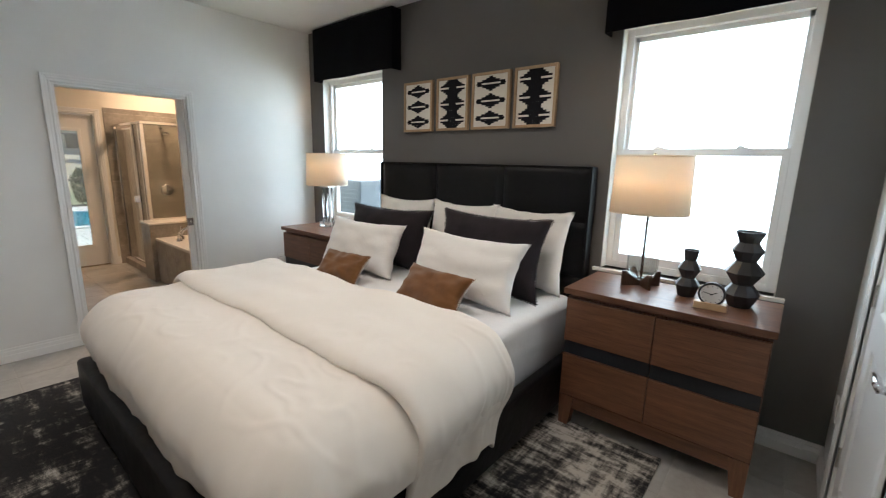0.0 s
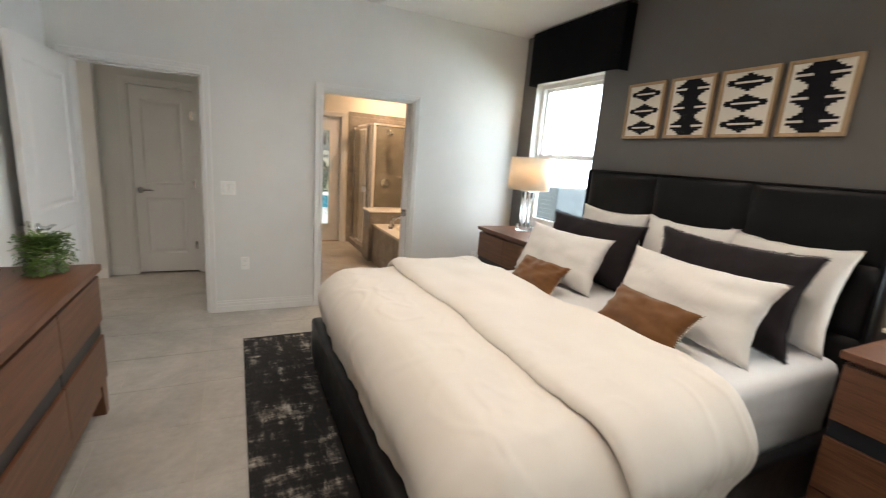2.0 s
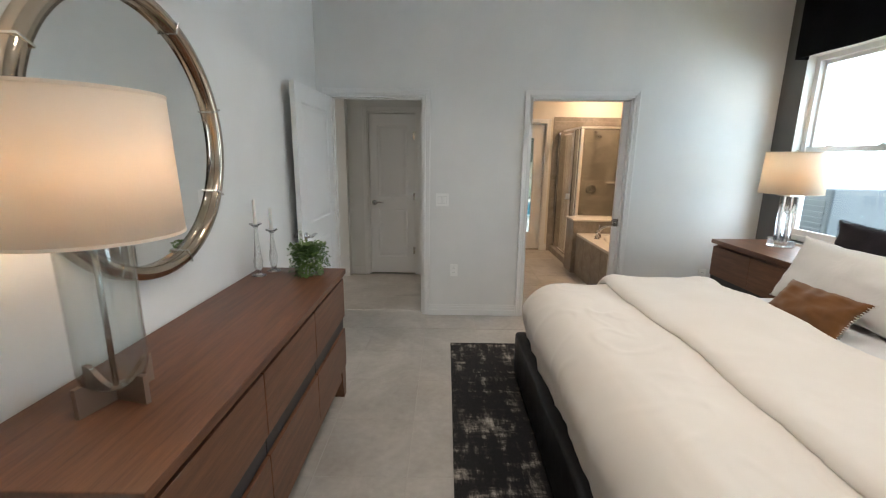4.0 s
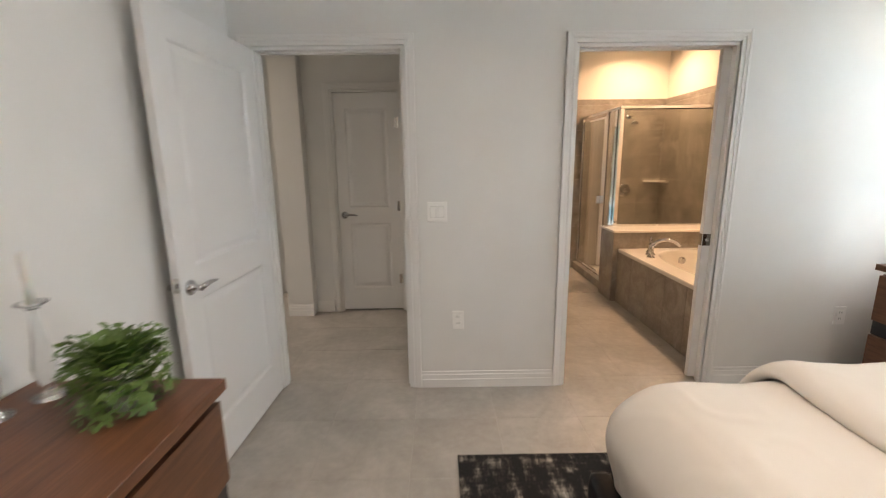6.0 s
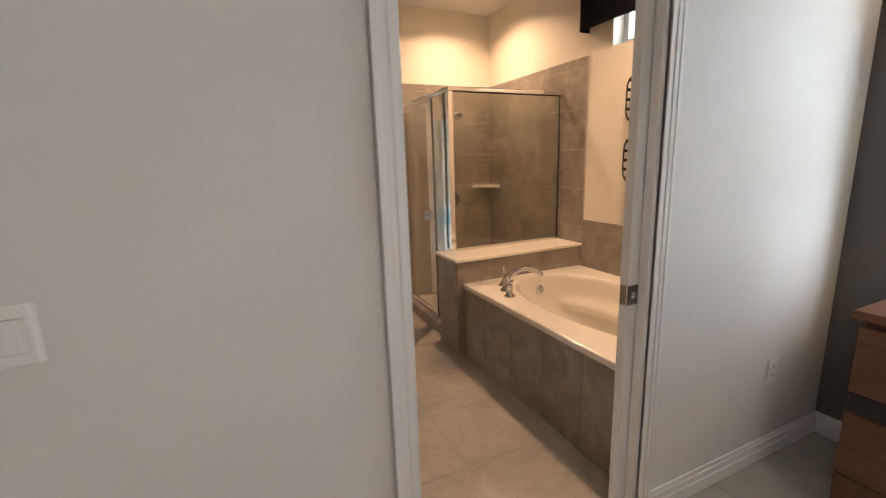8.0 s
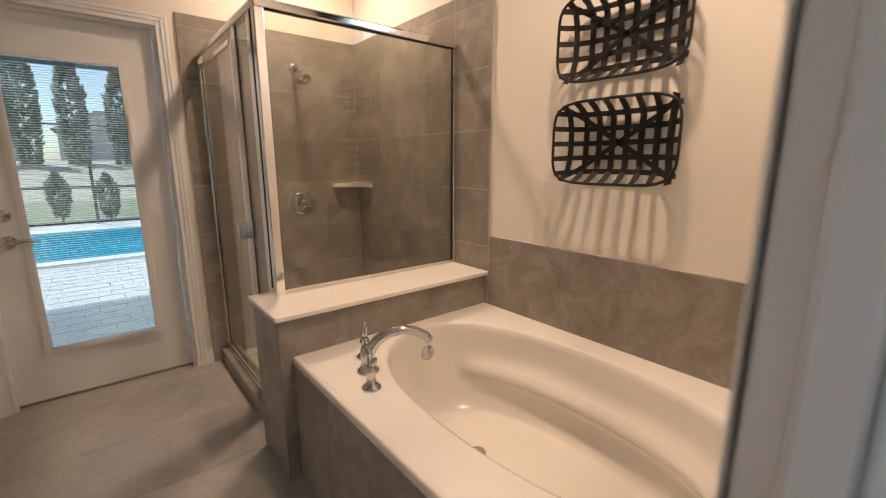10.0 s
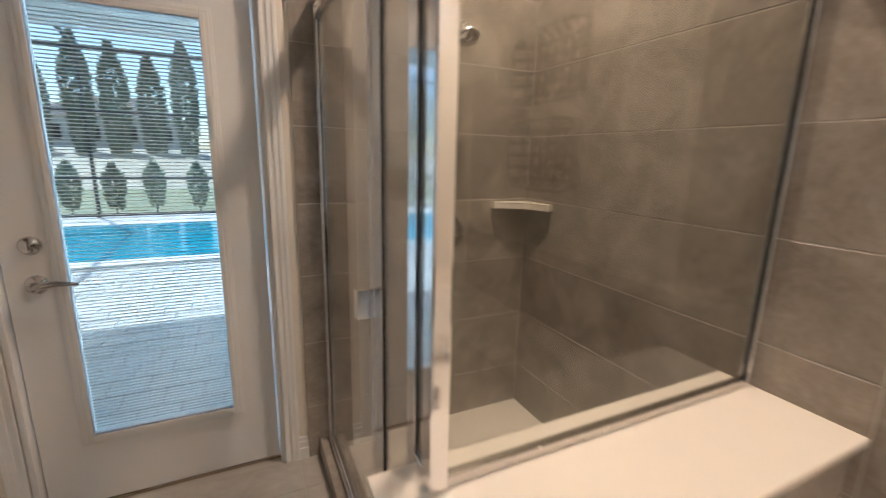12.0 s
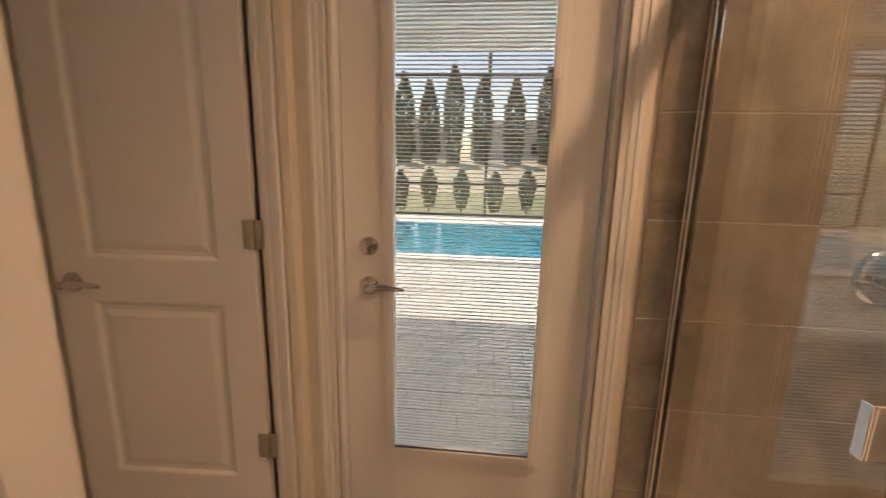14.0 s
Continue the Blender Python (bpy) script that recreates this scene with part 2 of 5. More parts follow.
M_WATER.bump(M_WATER.noise(3, 3), 0.0012)
M_WATER = M_WATER.m
M_COPING = stone_tile("coping", (0.5, 0.48, 0.45), (0.58, 0.56, 0.52), (0.66, 0.63, 0.6), 0.7)
M_ACUNIT = paint("condenser_paint", (0.07, 0.085, 0.10), 0.45, 0.0)
M_LABEL = paint("yellow_label", (0.75, 0.65, 0.10), 0.5, 0.0)
M_LENS = glow("warm_lens", (1.0, 0.80, 0.55), 9)
# The backdrop's brightness is its own emission.
M_BACK = glow("backdrop_glow", (0.78, 0.90, 1.0), GLOW)


# ---- mesh helpers ----
def box(x0, y0, z0, x1, y1, z1, bevel=0.0, seg=2, bm=None):
    b = bm or bmesh.new()
    lo, hi = [min(a, c) for a, c in ((x0, x1), (y0, y1), (z0, z1))], [max(a, c) for a, c in ((x0, x1), (y0, y1), (z0, z1))]
    vs = [b.verts.new((x, y, z)) for x in (lo[0], hi[0]) for y in (lo[1], hi[1]) for z in (lo[2], hi[2])]
    fs = [b.faces.new([vs[i] for i in q]) for q in ((0, 1, 3, 2), (4, 6, 7, 5), (0, 4, 5, 1), (2, 3, 7, 6), (0, 2, 6, 4), (1, 5, 7, 3))]
    if bevel:
        bmesh.ops.bevel(b, geom=list({e for f in fs for e in f.edges}), offset=bevel, segments=seg, affect="EDGES", profile=0.5)
    return b


def boxes(rows, bevel=0.0):
    """Several boxes, butted or nested, as one mesh."""
    b = bmesh.new()
    for r in rows:
        box(*r, bevel=bevel, bm=b)
    return b


def lathe(profile, seg=32, x=0.0, y=0.0, bm=None, cap=True):
    """A turned body about the z axis from (radius, height) pairs."""
    b = bm or bmesh.new()
    rings = [[b.verts.new((x + r * math.cos(2 * math.pi * i / seg), y + r * math.sin(2 * math.pi * i / seg), z)) for i in range(seg)] for r, z in profile]
    for lo, hi in zip(rings, rings[1:]):
        for i in range(seg):
            j = (i + 1) % seg
            b.faces.new((lo[i], lo[j], hi[j], hi[i]))
    if cap:
        b.faces.new(rings[0][::-1]), b.faces.new(rings[-1])
    return b


def tube(points, radius, seg=10, bm=None, cap=True):
    """A round bar along points; radius may be a list."""
    b = bm or bmesh.new()
    pts = [Vector(p) for p in points]
    rs = radius if isinstance(radius, (list, tuple)) else [radius] * len(pts)
    rings, up = [], None
    for i, p in enumerate(pts):
        d = (pts[min(i + 1, len(pts) - 1)] - pts[max(i - 1, 0)]).normalized()
        if up is None:
            up = d.orthogonal().normalized()
        up = (up - d * up.dot(d)).normalized()
        side = d.cross(up)
        rings.append([b.verts.new(p + rs[i] * (math.cos(2 * math.pi * k / seg) * up + math.sin(2 * math.pi * k / seg) * side)) for k in range(seg)])
    for lo, hi in zip(rings, rings[1:]):
        for k in range(seg):
            j = (k + 1) % seg
            b.faces.new((lo[k], lo[j], hi[j], hi[k]))
    if cap:
        b.faces.new(rings[0][::-1]), b.faces.new(rings[-1])
    return b


def sheet(nu, nv, f, bm=None):
    """A grid surface; f(u, v) gives a place for u and v from 0 to 1."""
    b = bm or bmesh.new()
    g = [[b.verts.new(f(i / nu, j / nv)) for j in range(nv + 1)] for i in range(nu + 1)]
    for i in range(nu):
        for j in range(nv):
            b.faces.new((g[i][j], g[i + 1][j], g[i + 1][j + 1], g[i][j + 1]))
    return b


def thicken(bm, t):
    """Gives a sheet a thickness, away from its normals."""
    bm.normal_update()
    bmesh.ops.solidify(bm, geom=bm.faces[:], thickness=t)


def turned(bm, m):
    bmesh.ops.transform(bm, matrix=m, verts=bm.verts)
    return bm


def mesh_of(name, bm, material, smooth=False):
    me = bpy.data.meshes.new(name)
    bmesh.ops.recalc_face_normals(bm, faces=bm.faces)
    bm.to_mesh(me)
    bm.free()
    me.materials.append(material)
    if smooth:
        me.polygons.foreach_set("use_smooth", [True] * len(me.polygons))
    return me


def part(name, bm, material, parent, label="", smooth=False):
    ob = new(name, mesh_of(name, bm, material, smooth))
    ob.parent = parent
    return tagged(ob, label)


def setting(name, bm, material, label="", category="", smooth=False):
    return tagged(new(name, mesh_of(name, bm, material, smooth)), label, category, kind="structure")


def thing(name, label, category, x=0.0, y=0.0, z=0.0, rz=0.0, group=""):
    ob = new(name)
    ob.empty_display_size = 0.1
    ob.matrix_basis = pose(x, y, z, 0, 0, rz)
    return tagged(ob, label, category, group)


def single(name, bm, material, label, category, smooth=False, group=""):
    return tagged(new(name, mesh_of(name, bm, material, smooth)), label, category, group)


def n3(x, y, z, s=1.0):
    return noise.noise(Vector((x * s, y * s, z * s)))


# ---- structure ----
H = 2.85                       # ceiling height
XW, XE, YS = -1.85, 2.235, -4.61  # bedroom: dresser wall, bed wall, near wall; the doors are in y = 0
BX, BY = 2.145, 3.045          # bathroom: tub wall and garden wall


def wall_y(name, x0, x1, y0, y1, holes, material, label, top=H):
    """A wall along x from y0 to y1 thick; holes are (x0, x1, z0, z1)."""
    rows, at = [], x0
    for a, b, c, d in sorted(holes):
        rows.append((at, y0, 0, a, y1, top))
        if c > 0:
            rows.append((a, y0, 0, b, y1, c))
        rows.append((a, y0, d, b, y1, top))
        at = b
    rows.append((at, y0, 0, x1, y1, top))
    return setting(name, boxes(rows), material, label, "wall")


def wall_x(name, y0, y1, x0, x1, holes, material, label, top=H):
    """A wall along y from x0 to x1 thick; holes are (y0, y1, z0, z1)."""
    rows, at = [], y0
    for a, b, c, d in sorted(holes):
        rows.append((x0, at, 0, x1, a, top))
        if c > 0:
            rows.append((x0, a, 0, x1, b, c))
        rows.append((x0, a, d, x1, b, top))
        at = b
    rows.append((x0, at, 0, x1, y1, top))
    return setting(name, boxes(rows), material, label, "wall")


HALL = (-1.74, -0.897, 0, 2.045)
BATH = (0.055, 0.957, 0, 2.045)
WIN1, WIN2 = (-1.18, -0.235, 0.86, 2.36), (-4.295, -3.355, 0.86, 2.36)
TRANSOM = (0.42, 1.385, 2.165, 2.62)
NEAR = (0.95, 1.79, 0, 2.045)
PATIO = (0.045, 0.905, 0, 2.06)
WC = (-0.868, -0.148, 0, 2.045)
CLOSET = (-1.672, -1.058, 0, 2.045)

wall_y("wall_north", XW, XE, 0, 0.06, [HALL, BATH], M_WALL, "off-white painted wall with two door openings")
wall_y("wall_north_back", -0.80, BX, 0.061, 0.115, [BATH], M_BATHWALL, "cream painted wall round the bathroom doorway")
wall_y("wall_north_hall", -6.0, -0.80, 0.061, 0.115, [HALL], M_WALL, "off-white painted hallway wall")
wall_x("wall_east", YS, 0.0, XE, 2.40, [WIN1, WIN2], M_ACCENT, "dark warm grey accent wall behind the bed")
wall_x("wall_east_bath", 0.115, 3.25, BX, 2.40, [TRANSOM], M_BATHWALL, "cream painted wall above the bathtub")
wall_x("wall_west", YS, 0.0, XW - 0.12, XW, [], M_WALL, "off-white painted wall behind the dresser")
wall_y("wall_south", XW - 0.12, 2.40, YS - 0.12, YS, [NEAR], M_WALL, "off-white painted wall with a closed door")
wall_y("wall_patio", -0.06, BX, BY, 3.25, [PATIO], M_BATHWALL, "cream painted wall round the glazed patio door")
wall_y("wall_wc", -1.0, -0.06, 2.985, 3.25, [WC], M_BATHWALL, "cream painted wall round a panel door")
wall_x("wall_bath_west", 1.561, 2.985, -0.80 - 0.2, -0.80 - 0.1, [], M_BATHWALL, "cream painted bathroom side wall")
setting("wall_wc_back", box(-1.0, 3.251, 0, -0.06, 3.30, H), M_BATHWALL, "plain closing wall behind the ajar door", "wall")
setting("wall_partition", box(-0.899, 2.24, 0, -0.208, 2.36, H), M_BATHWALL, "cream painted partition end", "wall")
wall_x("wall_hall_east", 0.115, 1.44, -0.90, -0.80 - 0.0, [], M_WALL, "off-white hallway side wall")
wall_y("wall_hall", -1.91, -0.80, 1.44, 1.56, [CLOSET], M_WALL, "pale grey hallway wall with a closet door")
setting("wall_closet", box(-1.91, 2.10, 0, -1.001, 2.2, H), M_WALL, "plain closing wall at the back of the closet", "wall")
setting("wall_pillar", box(-2.15, 1.33, 0, -1.911, 3.2, H, 0.006), M_WALL, "cream painted wall end in the hallway", "wall")
wall_y("wall_living_north", -6.0, -2.15, 2.08, 2.2, [(-5.0, -3.0, 0.1, 2.3)], M_WALL, "off-white living room wall with a window")
wall_x("wall_living_west", 0.115, 2.08, -6.12, -6.0, [], M_WALL, "off-white living room end wall")
setting("ceiling", boxes([(XW - 0.12, YS - 0.12, H, 2.40, 0.06, H + 0.1), (-6.12, 0.06, H, -0.80, 3.25, H + 0.1), (-0.80, 0.06, H - 0.01, 2.40, 3.25, H + 0.1)]), M_CEIL, "flat white painted ceiling", "ceiling")
floor = setting("floor", boxes([(XW - 0.12, YS - 0.12, -0.12, 2.40, 0.0575, -0.0018), (-6.12, 0.0575, -0.12, 2.40, 3.25, -0.0018)]), M_GROUT, "large matt greige stone-look floor tiles", "floor")


def base_run(name, a, b, face, axis, out):
    """Skirting from a to b along an axis, on a wall's face, standing out one way."""
    rows = [(0.0, 0.013, 0.088), (0.0, 0.0175, 0.058), (0.0, 0.0085, 0.108)]
    bxs = []
    for i, (_, d, h) in enumerate(rows):
        e = 0.0008 * i
        bxs.append((a + e, face, 0, b - e, face + out * d, h) if axis == "x" else (face, a + e, 0, face + out * d, b - e, h))
    return setting(name, boxes(bxs, 0.0025), M_TRIM, "white stepped wooden skirting board", "baseboard")


base_run("baseboard_1", -0.838, -0.002, 0, "x", -1)
base_run("baseboard_2", 1.014, XE, 0, "x", -1)
base_run("baseboard_3", YS, -0.001, XE, "y", -1)
base_run("baseboard_4", YS, -0.001, XW, "y", 1)
base_run("baseboard_5", 1.86, XE - 0.02, YS, "x", 1)
base_run("baseboard_6", -1.90, -1.735, 1.44, "x", -1)
base_run("baseboard_7", -2.15, -1.911, 1.33, "x", -1)
base_run("baseboard_8", 0.955, 1.005, BY, "x", -1)


def casing(name, hole, face, out, wide=0.057, legs=(1, 1), material=None):
    """Door trim round a hole in a wall along x."""
    x0, x1, _, top = hole
    rows = []
    for w0, w1, d in ((0.0, wide, 0.011), (0.0, 0.014, 0.015), (wide * 0.42, wide - 0.003, 0.0165), (wide - 0.016, wide, 0.020)):
        y1 = face + out * d
        if legs[0]:
            rows.append((x0 - w1, face, 0, x0 - w0, y1, top + w1))
        if legs[1]:
            rows.append((x1 + w0, face, 0, x1 + w1, y1, top + w1))
        rows.append((x0 - (w0 if legs[0] else 0), face, top + w0, x1 + (w0 if legs[1] else 0), y1 - out * 0.0006, top + w1))
    return setting(name, boxes(rows, 0.002), material or M_TRIM, "white moulded door casing", "trim")


def jamb(name, hole, y0, y1, stop=None):
    x0, x1, _, top = hole
    t = 0.018
    rows = [(x0, y0, 0, x0 + t, y1, top), (x1 - t, y0, 0, x1, y1, top), (x0 + t, y0, top - t, x1 - t, y1, top)]
    if stop:
        s = 0.011
        rows += [(x0 + t, stop[0], 0, x0 + t + s, stop[1], top - t), (x1 - t - s, stop[0], 0, x1 - t, stop[1], top - t), (x0 + t + s, stop[0], top - t - s, x1 - t - s, stop[1], top - t)]
    return setting(name, boxes(rows, 0.0015), M_TRIM, "white painted door lining", "trim")


casing("trim_1", HALL, 0, -1)
casing("trim_2", BATH, 0, -1)
casing("trim_3", HALL, 0.115, 1)
casing("trim_4", BATH, 0.115, 1)
casing("trim_5", CLOSET, 1.44, -1)
casing("trim_6", PATIO, BY, -1, 0.060)
casing("trim_7", WC, 2.985, -1)
casing("trim_8", NEAR, YS, 1)
jamb("trim_9", HALL, 0.0, 0.115, (0.042, 0.075))
jamb("trim_10", CLOSET, 1.44, 1.56)
jamb("trim_11", WC, 2.985, 3.12)
jamb("trim_12", NEAR, YS - 0.12, YS)
jamb("trim_13", PATIO, BY, 3.25)
# the bathroom doorway has a pocket on its far side, so its lining is split there
setting("trim_14", boxes([(0.055, 0, 0, 0.073, 0.115, 2.045), (0.073, 0, 2.027, 0.957, 0.036, 2.045), (0.073, 0.079, 2.027, 0.957, 0.115, 2.045), (0.939, 0, 0, 0.957, 0.036, 2.027), (0.939, 0.079, 0, 0.957, 0.115, 2.027)], 0.0015), M_TRIM, "white painted pocket door lining", "trim")


# ---- doors ----
def door_leaf(parent, w, h, t=0.035, material=None):
    """A moulded two-panel leaf in the plane y = 0..t, from x = 0 to w, in parts."""
    material = material or M_DOOR
    st, top, lock, low = 0.115 if w > 0.65 else 0.095, 0.125, (0.845, 0.985), 0.21
    rows = [(0, 0, 0, st, t, h), (w - st, 0, 0, w, t, h), (st, 0, h - top, w - st, t, h), (st, 0, lock[0], w - st, t, lock[1]), (st, 0, 0, w - st, t, low)]
    b = boxes(rows)
    part("leaf_frame", b, material, parent)
    for z0, z1 in ((low, lock[0]), (lock[1], h - top)):
        b = bmesh.new()
        for y, s in ((0.0, 1), (t, -1)):
            # sloped moulding down to the sunk ground, then the raised field
            steps = [(0.0, 0.0), (0.006, 0.0015), (0.016, 0.009), (0.030, 0.009), (0.052, 0.0035), (0.075, 0.0028)]
            rings = []
            for d, dep in steps:
                rings.append([b.verts.new((x, y + s * dep, z)) for x, z in ((st + d, z0 + d), (w - st - d, z0 + d), (w - st - d, z1 - d), (st + d, z1 - d))])
            for lo, hi in zip(rings, rings[1:]):
                for k in range(4):
                    b.faces.new((lo[k], lo[(k + 1) % 4], hi[(k + 1) % 4], hi[k]))
            b.faces.new(rings[-1])
        part("door_panel", b, material, parent)


def lever(parent, x, z, y, out, reach=1, name="door_handle"):
    """A rose with a curved lever; out: which way it stands; reach: which way it points."""
    b = turned(lathe([(0.033, 0), (0.033, 0.005), (0.029, 0.010), (0.014, 0.013), (0.012, 0.045), (0.014, 0.052)], 24), pose(0, 0, 0, -90 if out > 0 else 90))
    pts = [(0, out * 0.047, 0), (reach * 0.03, out * 0.049, 0.004), (reach * 0.065, out * 0.047, 0.008), (reach * 0.10, out * 0.046, 0.004), (reach * 0.125, out * 0.046, 0.001)]
    tube(pts, [0.011, 0.012, 0.010, 0.0075, 0.005], 10, b)
    return part(name, turned(b, pose(x, y, z)), M_CHROME, parent, "polished chrome lever handle", True)


def hinge(parent, x, z, y):
    b = boxes([(x - 0.030, y - 0.0015, z - 0.045, x - 0.004, y + 0.001, z + 0.045), (x + 0.004, y - 0.0015, z - 0.045, x + 0.030, y + 0.001, z + 0.045)])
    tube([(x, y - 0.005, z - 0.047), (x, y - 0.005, z + 0.047)], 0.006, 10, b)
    return part("hinge", b, M_NICKEL, parent, "satin nickel hinge")


# hallway door, open against the dresser wall
d = thing("bedroom_door", "white two-panel door standing open beside the dresser", "door", HALL[0] - 0.020, -0.006, 0.012, -91.9)
d["kind"] = "structure"
d.name = "door_1"
door_leaf(d, 0.85, 2.015)
lever(d, 0.79, 0.905, 0.035, 1, -1)
lever(d, 0.79, 0.905, 0.0, -1, -1)
part("latch_plate", box(0.8495, 0.006, 0.90, 0.8515, 0.029, 0.96), M_NICKEL, d, "satin nickel latch plate")
part("latch_bolt", box(0.8515, 0.012, 0.92, 0.861, 0.023, 0.938, 0.002), M_NICKEL, d)
for z in (0.25, 1.0, 1.8):
    hinge(d, 0.0, z, 0.0)

d = thing("door_2", "closed white two-panel closet door in the hallway", "door", CLOSET[0] + 0.02, 1.456, 0.018)
d["kind"] = "structure"
door_leaf(d, 0.574, 2.005)
lever(d, 0.055, 0.92, 0.0, -1, 1)
for z in (0.3, 1.0, 1.75):
    hinge(d, 0.574 + 0.002, z, -0.001)

d = thing("door_3", "white pocket door mostly slid into the wall", "door", 0.893, 0.040, 0.022)
d["kind"] = "structure"
part("leaf", box(0, 0, 0, 0.85, 0.035, 2.0, 0.002), M_DOOR, d)
part("pull_plate", box(-0.0022, 0.004, 0.872, 0.0, 0.031, 0.944, 0.001), M_PULL, d, "dark chrome edge pull")
part("face_plate", box(0.0, -0.0025, 0.872, 0.05, 0.0, 0.944, 0.001), M_PULL, d, "dark chrome pocket door latch plate")
part("thumb_turn", turned(lathe([(0.012, 0), (0.012, 0.004), (0.004, 0.005), (0.004, 0.012)], 16), pose(0.026, -0.0025, 0.908, 90)), M_NICKEL, d, "", True)

d = thing("door_4", "white two-panel door standing slightly ajar beside the patio door", "door", WC[1] - 0.034, 2.994, 0.015, 180 + 3.0)
d["kind"] = "structure"
door_leaf(d, 0.665, 2.01)
lever(d, 0.605, 0.905, 0.035, 1, -1)
for z in (0.342, 1.078, 1.80):
    b = boxes([(-0.032, 0.030, z - 0.045, -0.004, 0.0365, z + 0.045), (0.004, 0.034, z - 0.045, 0.030, 0.0372, z + 0.045)])
    tube([(-0.002, 0.040, z - 0.047), (-0.002, 0.040, z + 0.047)], 0.007, 10, b)
    part("hinge", b, M_NICKEL, d, "satin nickel hinge")

d = thing("door_5", "closed white two-panel door in the near wall", "door", NEAR[0] + 0.02, YS - 0.045, 0.012)
d["kind"] = "structure"
door_leaf(d, 0.80, 2.01)
lever(d, 0.06, 0.92, 0.035, 1, 1)
for z in (0.3, 1.03, 1.75):
    b = boxes([(0.802, 0.034, z - 0.045, 0.83, 0.0372, z + 0.045)])
    tube([(0.802, 0.041, z - 0.047), (0.802, 0.041, z + 0.047)], 0.007, 10, b)
    part("hinge", b, M_NICKEL, d, "satin nickel hinge")

# glazed patio door with blinds between its panes
d = thing("door_6", "cream patio door with a tall pane and mini blinds", "door", 0.069, 3.085, 0.018)
d["kind"] = "structure"
DW, DH, G = 0.812, 2.02, (0.163, 0.650, 0.284, 1.812)
part("leaf", boxes([(0, 0, 0, G[0], 0.044, DH), (G[1], 0, 0, DW, 0.044, DH), (G[0], 0, 0, G[1], 0.044, G[2]), (G[0], 0, G[3], G[1], 0.044, DH)]), M_DOOR, d)
rows = []
for e, dep in ((0.034, 0.008), (0.026, 0.013), (0.012, 0.017)):
    rows += [(G[0] - e, -dep, G[2] - e, G[0] + 0.006, 0, G[3] + e), (G[1] - 0.006, -dep, G[2] - e, G[1] + e, 0, G[3] + e), (G[0] + 0.006, -dep, G[2] - e, G[1] - 0.006, 0, G[2] + 0.006), (G[0] + 0.006, -dep, G[3] - 0.006, G[1] - 0.006, 0, G[3] + e)]
part("lite_frame", boxes(rows, 0.002), M_DOOR, d, "moulded lite frame")
part("pane", box(G[0], 0.006, G[2], G[1], 0.009, G[3]), M_GLASS, d, "clear glass pane").visible_shadow = False
part("pane", box(G[0], 0.034, G[2], G[1], 0.037, G[3]), M_GLASS, d, "clear glass pane").visible_shadow = False
slat = None
n_slat = int((G[3] - G[2] - 0.02) / 0.0125)
for i in range(n_slat):
    if slat is None:
        b = sheet(1, 6, lambda u, v: (G[0] + 0.006 + u * (G[1] - G[0] - 0.012), (v - 0.5) * 0.0125, 0.0022 * (1 - (2 * v - 1) ** 2) - 0.13 * (v - 0.5) * 0.0125))
        thicken(b, 0.0004)
        slat = mesh_of("blind_slat", b, M_SLAT)
    ob = new("blind_slat", slat)
    ob.parent = d
    ob.location = (0, 0.0215, G[2] + 0.012 + i * 0.0125)
part("blind_slider", box(G[1] + 0.004, -0.026, 1.40, G[1] + 0.018, -0.017, 1.55, 0.002), M_DOOR, d, "slim blind slider")
lever(d, 0.082, 0.892, 0.0, -1, 1)
part("deadbolt", turned(lathe([(0.032, 0), (0.032, 0.006), (0.026, 0.012), (0.012, 0.014), (0.010, 0.024)], 24), pose(0.082, 0, 1.028, 90)), M_CHROME, d, "chrome deadbolt rose", True)
part("thumb_turn", box(0.078, -0.036, 1.014, 0.086, -0.02, 1.042, 0.002), M_CHROME, d)
part("threshold", box(-0.02, -0.004, -0.016, DW + 0.02, 0.15, -0.003, 0.002), M_BRONZE, d, "dull metal threshold")


